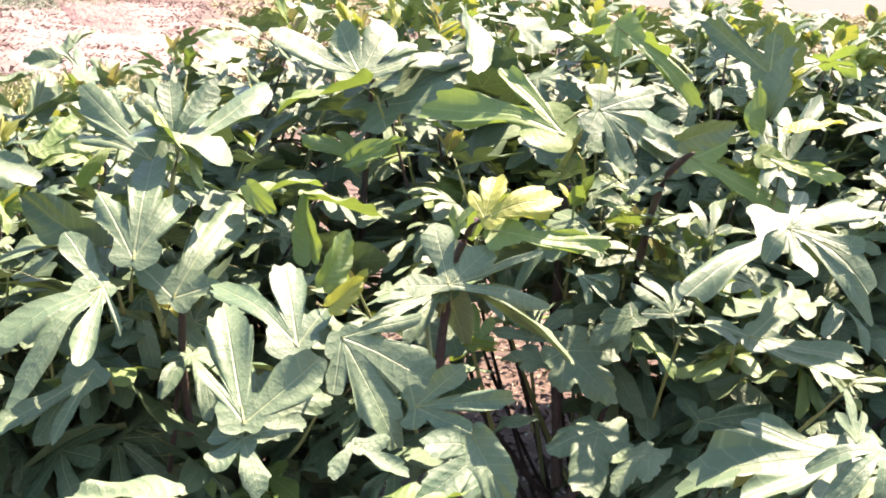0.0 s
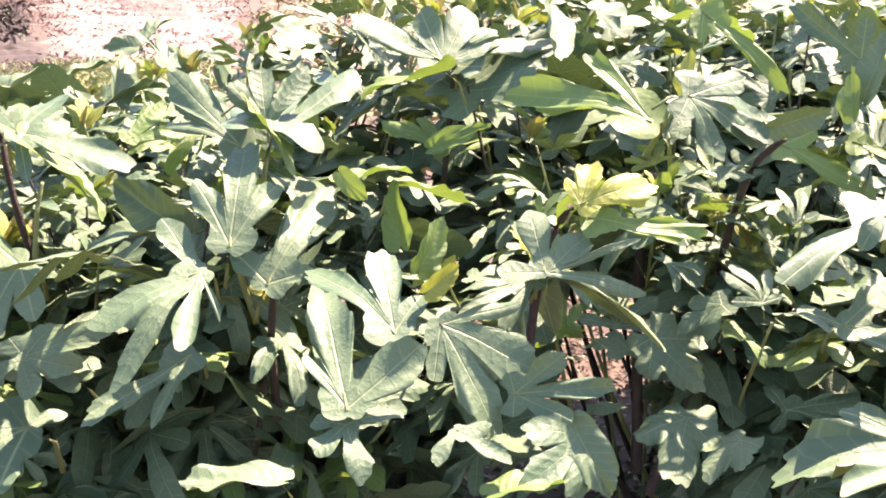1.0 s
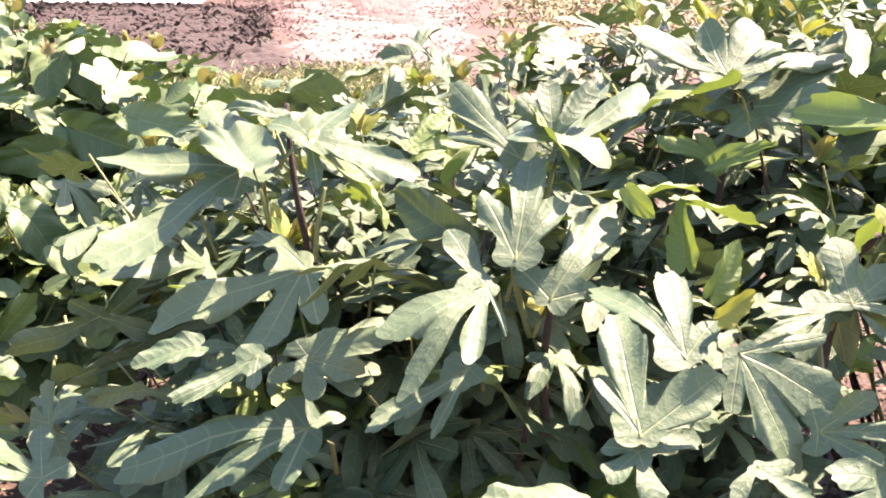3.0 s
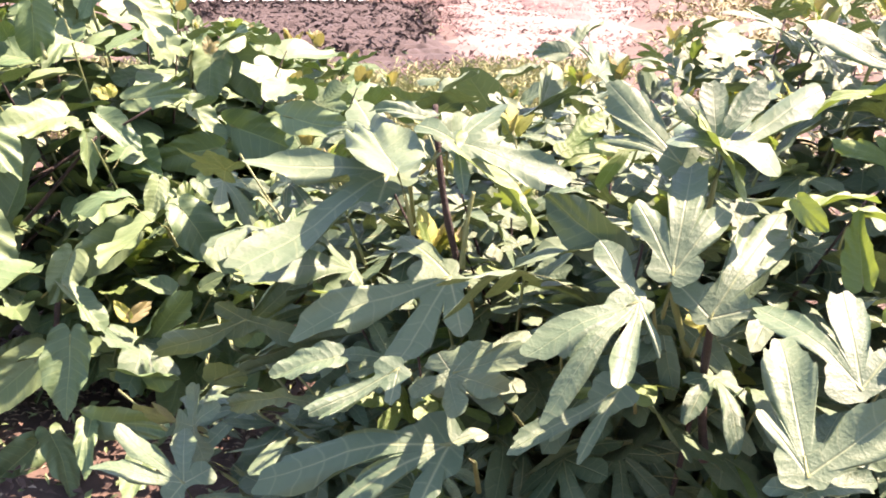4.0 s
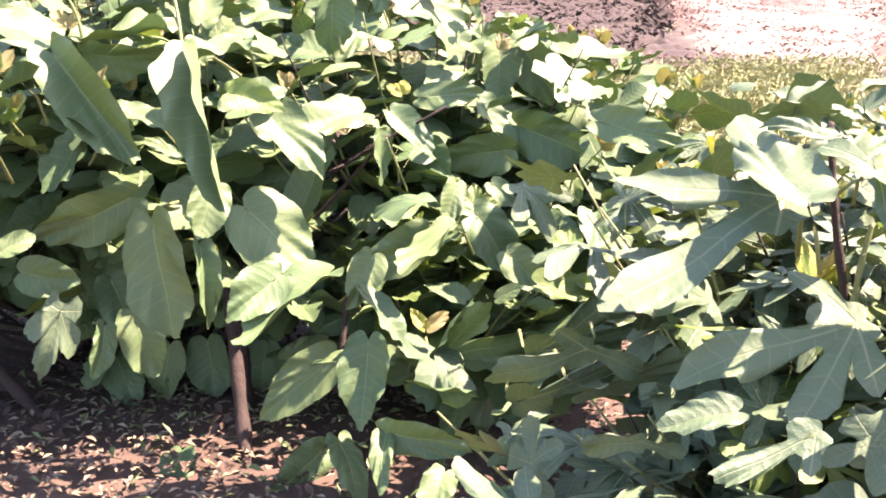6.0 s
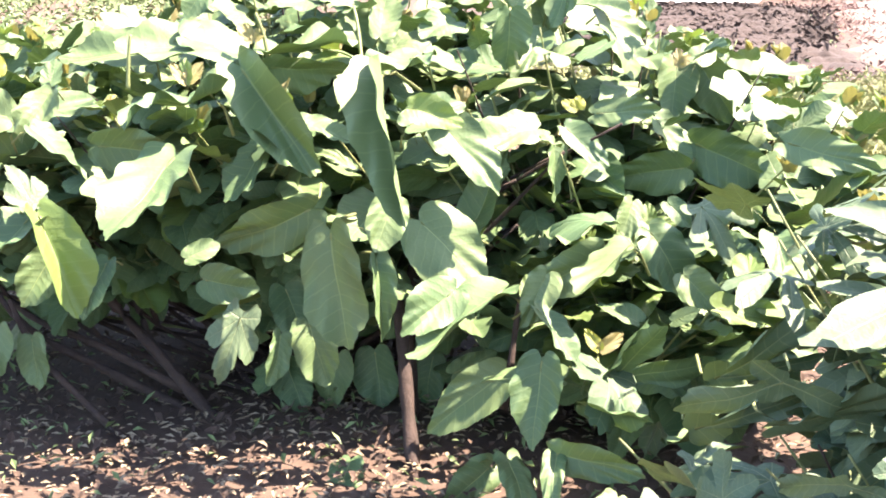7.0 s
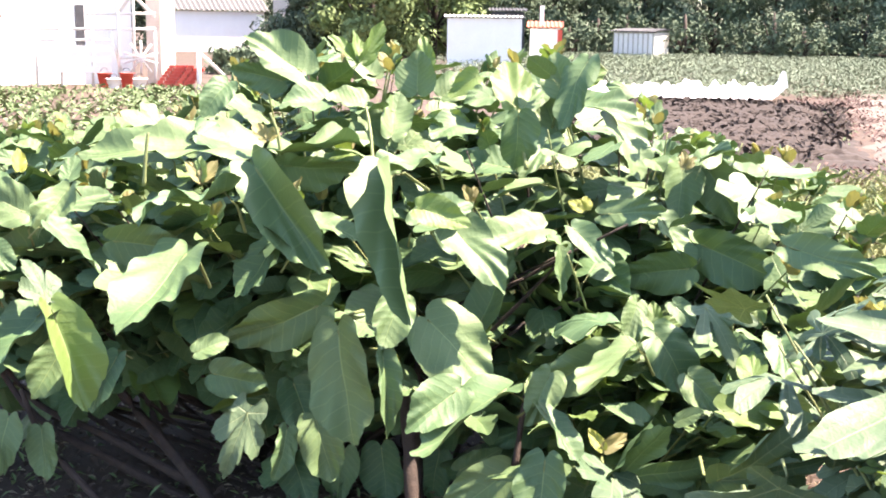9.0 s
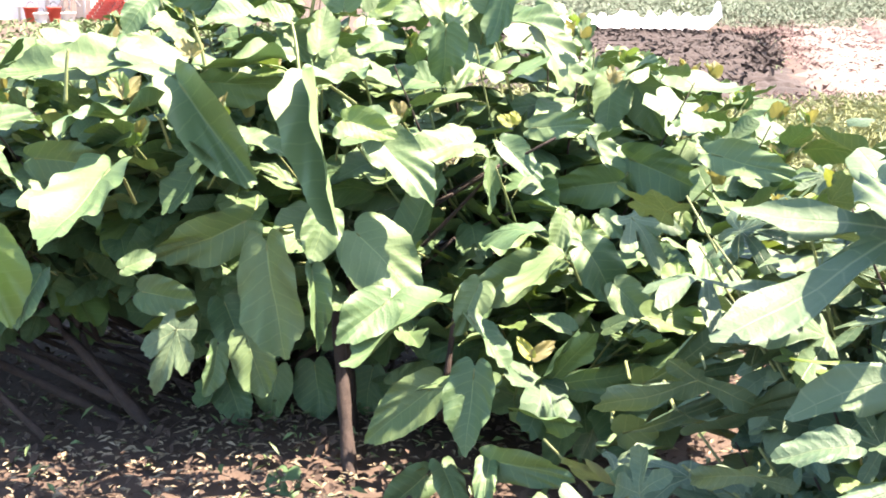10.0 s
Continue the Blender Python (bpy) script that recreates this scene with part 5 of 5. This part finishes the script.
leaf(B1, "broad", (-3.040, 2.446, 0.872), (-3.068, 2.298, 0.743), -12, 0.8, 0.3, 0.3)
leaf(B1, "broad", (-2.926, 2.680, 0.786), (-3.032, 2.598, 0.861), -26, 0.5, 0.3, 0.3)
leaf(B1, "broad", (-3.076, 2.542, 0.419), (-2.920, 2.481, 0.277), 22, 0.9, 0.3, 0.3)
leaf(B1, "broad", (-2.433, 3.232, 0.932), (-2.255, 3.289, 0.962), 66, 0.7, 0.2, 0.3)
leaf(B1, "trident", (-1.988, 3.047, 0.746), (-1.848, 2.984, 0.667), 23, 0.9, 0.3, 0.3, mat=FIG)
leaf(B1, "broad", (-2.042, 2.442, 0.225), (-1.976, 2.304, 0.142), 11, 0.5, 0.3, 0.2)
leaf(B1, "broad", (-2.042, 2.442, 0.225), (-1.812, 2.462, 0.223), 83, 0.6, 0.3, 0.3)
leaf(A1, "broad", (-1.701, 2.898, 0.972), (-1.478, 2.880, 0.950), 50, 0.6, 0.3, 0.3, mat=BROAD)
leaf(A1, "broad", (-1.367, 2.118, 0.601), (-1.147, 2.254, 0.669), 120, 0.4, 0.2, 0.3, mat=FIG)
leaf(A1, "trident", (-1.294, 1.737, 0.510), (-1.462, 1.787, 0.573), -18, 0.8, 0.2, 0.3)
leaf(A1, "broad", (-0.719, 1.763, 0.746), (-0.848, 1.852, 0.798), -40, 0.6, 0.2, 0.3, mat=FIG)
leaf(A1, "trident", (-0.772, 2.571, 1.164), (-0.805, 2.674, 1.248), 48, 0.8, 0.2, 0.1)
leaf(A1, "trident", (-0.635, 2.284, 1.076), (-0.733, 2.143, 1.052), -34, 0.4, 0.3, 0.3, mat=FRESH)
leaf(A2, "trident", (0.619, 2.082, 1.100), (0.683, 2.292, 1.254), 6, 0.4, 0.4, 0.1)
leaf(A2, "trident", (0.803, 2.466, 1.265), (0.873, 2.336, 1.279), -58, 0.4, 0.3, 0.3, mat=FRESH)
leaf(A2, "trident", (-0.113, 2.993, 1.286), (-0.129, 2.995, 1.348), -36, 0.9, 0.3, 0.1, mat=YOUNG)
leaf(A2, "trident", (-0.357, 2.355, 1.155), (-0.380, 2.355, 1.188), -25, 0.9, 0.3, 0.1, mat=YOUNG)
leaf(A2, "trident", (0.365, 2.132, 1.050), (0.444, 2.124, 1.087), 19, 0.8, 0.3, 0.2)
leaf(A2, "trident", (0.341, 2.029, 1.029), (0.301, 2.037, 1.036), -39, 0.6, 0.3, 0.2, mat=FRESH)
leaf(A2, "shallow", (0.356, 1.979, 0.846), (0.279, 1.978, 0.802), -23, 0.8, 0.2, 0.3)
leaf(A2, "shallow", (0.367, 1.966, 0.809), (0.424, 1.895, 0.794), 8, 0.5, 0.2, 0.3, mat=FRESH)
leaf(A2, "trident", (0.262, 2.063, 0.903), (0.327, 1.990, 0.863), 4, 0.4, 0.3, 0.2)
leaf(A2, "shallow", (0.211, 2.067, 0.726), (0.137, 2.078, 0.742), -20, 0.8, 0.2, 0.3)
leaf(A2, "shallow", (0.246, 2.023, 0.764), (0.320, 1.940, 0.712), 46, 0.9, 0.2, 0.3)
leaf(A2, "shallow", (0.173, 1.940, 0.664), (0.104, 1.939, 0.651), 5, 0.9, 0.2, 0.3)
leaf(A2, "shallow", (0.302, 1.920, 0.655), (0.261, 1.794, 0.606), 2, 0.9, 0.2, 0.3)
leaf(A2, "shallow", (0.370, 1.803, 0.667), (0.299, 1.748, 0.639), -4, 0.7, 0.2, 0.3)
leaf(A2, "lobed", (0.618, 1.561, 0.800), (0.668, 1.670, 0.837), 41, 0.8, 0.3, 0.2)
leaf(A2, "trident", (0.610, 1.459, 0.827), (0.522, 1.368, 0.806), -27, 0.8, 0.3, 0.3)
leaf(B1, "broad", (-2.324, 2.547, 0.060), (-2.338, 2.348, -0.004), -66, 0.8, 0.2, 0.3)
leaf(B1, "broad", (-2.667, 2.370, 0.043), (-2.600, 2.231, -0.029), 5, 0.9, 0.2, 0.3)
leaf(B1, "broad", (-2.238, 2.513, 0.126), (-2.093, 2.421, 0.022), -7, 0.7, 0.2, 0.3)
leaf(B1, "broad", (-2.596, 2.751, 0.206), (-2.489, 2.805, 0.277), 90, 0.8, 0.2, 0.3)
leaf(B1, "broad", (-1.853, 2.409, 0.176), (-1.825, 2.265, 0.130), -9, 0.8, 0.2, 0.3)
leaf(B1, "broad", (-1.471, 2.314, 0.304), (-1.467, 2.174, 0.275), 11, 0.8, 0.2, 0.3, mat=FIG)
leaf(B1, "broad", (-3.050, 2.736, 0.159), (-3.046, 2.677, -0.004), -15, 1.17, 0.3, 0.2, 0.07)
leaf(B1, "broad", (-2.963, 2.814, 0.167), (-2.903, 2.772, -0.004), 35, 1.14, 0.3, 0.2, 0.07)
leaf(B1, "broad", (-3.168, 2.626, 0.132), (-3.077, 2.607, -0.009), 51, 1.07, 0.3, 0.2, 0.07)
leaf(B1, "broad", (-2.821, 2.932, 0.150), (-2.817, 2.878, -0.005), -11, 1.11, 0.3, 0.2, 0.07)

stem(B1, ((-2.753, 2.746, -0.050), (-2.755, 2.745, 0.080), (-2.774, 2.757, 0.271), (-2.808, 2.819, 0.482)), 0.024, 0.018, BARK)
stem(B1, ((-3.377, 2.693, -0.050), (-3.624, 2.714, 0.141), (-3.748, 2.613, 0.414), (-3.822, 2.576, 0.558)), 0.018, 0.009, BARK)
stem(B1, ((-3.624, 2.714, 0.141), (-3.677, 2.616, 0.236), (-3.720, 2.522, 0.326), (-3.748, 2.443, 0.420)), 0.012, 0.007, BARK)
stem(B2, ((-3.560, 2.712, 0.085), (-3.722, 2.730, 0.250), (-3.800, 2.700, 0.420), (-3.830, 2.660, 0.560)), 0.013, 0.008, BARK)
stem(B2, ((-3.520, 2.378, 0.185), (-3.640, 2.420, 0.300), (-3.720, 2.440, 0.440), (-3.760, 2.420, 0.580)), 0.013, 0.008, BARK)
stem(B2, ((-3.400, 2.400, 0.060), (-3.660, 2.270, 0.190), (-3.900, 2.190, 0.260), (-4.060, 2.130, 0.420)), 0.016, 0.008, BARK)
stem(B2, ((-3.224, 2.457, -0.050), (-3.302, 2.424, -0.008), (-3.493, 2.382, 0.163), (-3.665, 2.332, 0.327), (-3.757, 2.275, 0.473)), 0.025, 0.012, BARK)
stem(B2, ((-3.363, 2.461, -0.050), (-3.609, 2.278, 0.106), (-3.784, 2.113, 0.261), (-3.883, 2.046, 0.424)), 0.018, 0.009, BARK)
stem(B2, ((-3.364, 2.153, -0.028), (-3.664, 2.072, 0.208), (-3.750, 2.040, 0.379)), 0.013, 0.008, BARK)
stem(B1, ((-2.395, 2.719, 0.154), (-2.413, 2.779, 0.301), (-2.428, 2.834, 0.453)), 0.012, 0.007, BARK)
stem(B1, ((-2.634, 3.104, 1.063), (-2.685, 3.142, 1.160), (-2.725, 3.183, 1.234)), 0.007, 0.004, STEM)
stem(B1, ((-3.123, 2.550, 1.068), (-3.140, 2.549, 1.166), (-3.159, 2.536, 1.232)), 0.006, 0.004, STEM)
stem(B1, ((-2.935, 2.739, 1.085), (-2.982, 2.777, 1.180), (-3.029, 2.810, 1.243)), 0.006, 0.004, STEM)
stem(B2, ((-3.374, 2.241, 1.023), (-3.379, 2.255, 1.120), (-3.379, 2.265, 1.176)), 0.006, 0.004, STEM)
stem(A1, ((-0.906, 2.108, 0.805), (-0.938, 2.094, 0.963), (-0.962, 2.114, 1.082), (-0.977, 2.141, 1.143)), 0.008, 0.005, BARK)
stem(A1, ((-0.904, 2.091, 0.850), (-0.897, 2.097, 0.938), (-0.890, 2.113, 0.993)), 0.006, 0.004, STEM)
stem(A1, ((-0.469, 1.993, 0.774), (-0.495, 1.971, 0.880), (-0.502, 1.941, 0.966)), 0.007, 0.005, STEM)
stem(A1, ((-0.428, 1.980, 0.595), (-0.439, 1.977, 0.722), (-0.425, 1.922, 0.863)), 0.009, 0.006, BARK)
stem(A2, ((0.279, 2.293, 0.370), (0.269, 2.346, 0.629), (0.262, 2.366, 0.870), (0.275, 2.343, 1.007)), 0.012, 0.008, BARK)
stem(A2, ((0.280, 2.137, 0.395), (0.393, 2.236, 0.672), (0.407, 2.241, 0.872), (0.416, 2.124, 1.054), (0.446, 2.027, 1.134)), 0.010, 0.006, BARK)
stem(A2, ((0.012, 1.866, 0.729), (0.033, 1.883, 0.944), (0.068, 1.805, 1.049)), 0.009, 0.006, BARK)
stem(A2, ((0.241, 2.253, 1.056), (0.264, 2.162, 1.137), (0.281, 2.115, 1.186)), 0.006, 0.004, STEM)
stem(A2, ((-0.159, 2.523, 0.842), (-0.147, 2.464, 1.054), (-0.136, 2.433, 1.200)), 0.008, 0.005, BARK)
stem(B1, ((-2.485, 2.440, -0.050), (-2.592, 2.538, 0.103), (-2.711, 2.649, 0.316), (-2.845, 2.778, 0.467)), 0.022, 0.017, BARK)


# fill: shoots all through the crowns, behind the outer leaves
g = np.random.default_rng(11)
stores = {A1: [], A2: [], B1: [], B2: []}


def crown(p0, p1, away, deep, top, pick, size, variants_, step, low):
    """Shoots over a crown whose open side runs from p0 to p1 and which reaches deep metres away from it."""
    p0, p1, away = Vector(p0), Vector(p1), Vector(away).normalized()
    nu, nv = int((p1 - p0).length / step), int(deep / step)
    for i in range(nu + 1):
        for j in range(nv + 1):
            u, v = (i + g.uniform(-0.45, 0.45)) / nu, (j + g.uniform(-0.45, 0.45)) / nv
            p = p0.lerp(p1, u) + away * max(v, 0) * deep
            z = min(top(u, v) + g.uniform(-0.12, 0.08), skyline_height(p) - g.uniform(0.03, 0.12))
            shrub = pick(p)
            fill_shoot(shrub, stores[shrub], shrub.location, (p.x, p.y, z), 14, size * g.uniform(0.85, 1.15), variants_, g)
    for i in range(nu):
        u = (i + g.uniform(0, 1)) / nu
        p = p0.lerp(p1, u) + away * g.uniform(0.05, 0.3)
        shrub = pick(p)
        fill_shoot(shrub, stores[shrub], shrub.location, (p.x, p.y, low + g.uniform(-0.18, 0.22)), 7, size, variants_, g, False)


crown((-1.15, 1.98, 0), (1.7, 1.85, 0), (0.05, 1, 0), 1.6, lambda u, v: 0.92 + (0.34 + 0.14 * min(1, max(0, u - 0.14) * 4)) * min(1, v * 1.5) - 1.0 * max(0, 0.24 - u) - 0.3 * min(1, max(0, u - 0.52) * 5) * max(0, 1 - 2 * v), lambda p: A1 if p.x < -0.15 else A2, 0.142, LOBED_SET, 0.185, 0.6)
crown((-4.9, 1.45, 0), (-1.7, 3.5, 0), (-0.54, 0.84, 0), 1.3, lambda u, v: 1.0 + 0.46 * min(1, v * 1.6) - 0.9 * max(0, u - 0.72) - 0.2 * min(1, max(0, 0.5 - u) * 8), lambda p: B1 if p.x > -3.0 else B2, 0.185, BROAD_SET, 0.215, 0.66)
crown((-2.44, 3.0, 0), (-0.94, 2.4, 0), (0.37, 0.93, 0), 0.85, lambda u, v: 0.46 + 0.5 * v, lambda p: B1 if p.x < -1.55 else A1, 0.19, BROAD_SET, 0.21, 0.33)
crown((-3.52, 2.73, 0), (-2.02, 3.48, 0), (-0.45, 0.9, 0), 0.5, lambda u, v: 0.46 + 0.1 * u, lambda p: B1 if p.x > -3.0 else B2, 0.19, BROAD_SET, 0.24, 0.3)
crown((-3.16, 2.5, 0), (-1.96, 2.9, 0), (-0.3, 0.95, 0), 0.35, lambda u, v: 0.52 + 0.12 * v, lambda p: B1 if p.x > -3.0 else B2, 0.17, BROAD_SET, 0.26, 0.3)
crown((-0.95, 2.0, 0), (0.0, 2.0, 0), (0, 1, 0), 0.5, lambda u, v: 0.45, lambda p: A1, 0.14, LOBED_SET, 0.26, 0.3)
crown((-0.42, 2.35, 0), (0.0, 2.4, 0), (0, 1, 0), 0.55, lambda u, v: 0.56 + 0.12 * v, lambda p: A1, 0.15, LOBED_SET, 0.2, 0.3)
crown((-0.1, 3.3, 0), (2.3, 3.0, 0), (0.1, 1, 0), 1.0, lambda u, v: 1.36, lambda p: A2, 0.16, LOBED_SET, 0.21, 0.9)
crown((0.42, 2.0, 0), (1.3, 2.0, 0), (0, 1, 0), 0.5, lambda u, v: 0.45, lambda p: A2, 0.14, LOBED_SET, 0.26, 0.3)
crown((-1.6, 2.05, 0), (-0.95, 1.88, 0), (0.2, 1, 0), 0.6, lambda u, v: 0.52 + 0.12 * v, lambda p: A1, 0.16, LOBED_SET, 0.2, 0.36)
# two rows added to shade the low leaves and the soil before them
crown((-1.55, 2.3, 0), (-1.0, 2.1, 0), (0.2, 1, 0), 0.4, lambda u, v: 0.98, lambda p: A1, 0.16, LOBED_SET, 0.17, 0.7)
crown((-4.4, 1.72, 0), (-3.0, 2.4, 0), (-0.45, 0.9, 0), 0.4, lambda u, v: 1.02, lambda p: B2, 0.18, BROAD_SET, 0.18, 0.75)
# bare lower branches of the spreading shrub
for i in range(16):
    foot = Vector((-3.45 + g.uniform(-0.22, 0.22), 2.85 + g.uniform(-0.15, 0.15), -0.05))
    tip = Vector((-4.3 + 0.125 * i + g.uniform(-0.1, 0.1), 2.1 + 0.075 * i + g.uniform(-0.15, 0.15), g.uniform(0.55, 0.85)))
    mid = foot.lerp(tip, 0.5) + Vector((g.uniform(-0.06, 0.06), g.uniform(-0.06, 0.06), -0.07))
    stem(B2, (foot, mid, tip), g.uniform(0.008, 0.015), 0.005)
    stem(B2, (mid, mid.lerp(tip, 0.5) + Vector((g.uniform(-0.12, 0.12), 0.05, 0.06)), tip + Vector((g.uniform(-0.3, 0.3), 0.12, 0.08))), 0.009, 0.004)

# flat upper leaves added sunward of the lower outer ones to cast shade on them
for h, hr, shrub in OUTER:
    if h.z > (0.95 if shrub in (A1, A2) else 1.05):
        continue
    lobed = shrub in (A1, A2)
    if lobed and g.uniform() < 0.6:
        continue
    for k in range(1 if lobed or g.uniform() < 0.6 else 0):
        ln = (0.15 if lobed else 0.17) * g.uniform(0.8, 1.2)
        c = h + Vector((0.2, 0.4, 0.9)) * g.uniform(0.14, 0.4) + Vector((g.uniform(-0.06, 0.06), g.uniform(-0.06, 0.06), 0))
        a = g.uniform(0, 6.28)
        way = Vector((math.cos(a), math.sin(a), g.uniform(-0.5, 0.15))).normalized()
        if c.z < (1.3 if lobed else 1.12) and c.x < 0.5 and clear_of_sightlines(c, ln * 0.42, 0.42 if lobed else 0.34):
            kinds = LOBED_SET if lobed else BROAD_SET
            stores[shrub].append((kinds[int(g.integers(len(kinds)))], blade_pose(c - way * ln * 0.5, way, g.uniform(-30, 30), ln), c))
for shrub, kinds in ((A1, LOBED_SET), (A2, LOBED_SET), (B1, BROAD_SET), (B2, BROAD_SET)):
    finish_shrub(shrub, stores[shrub], kinds)
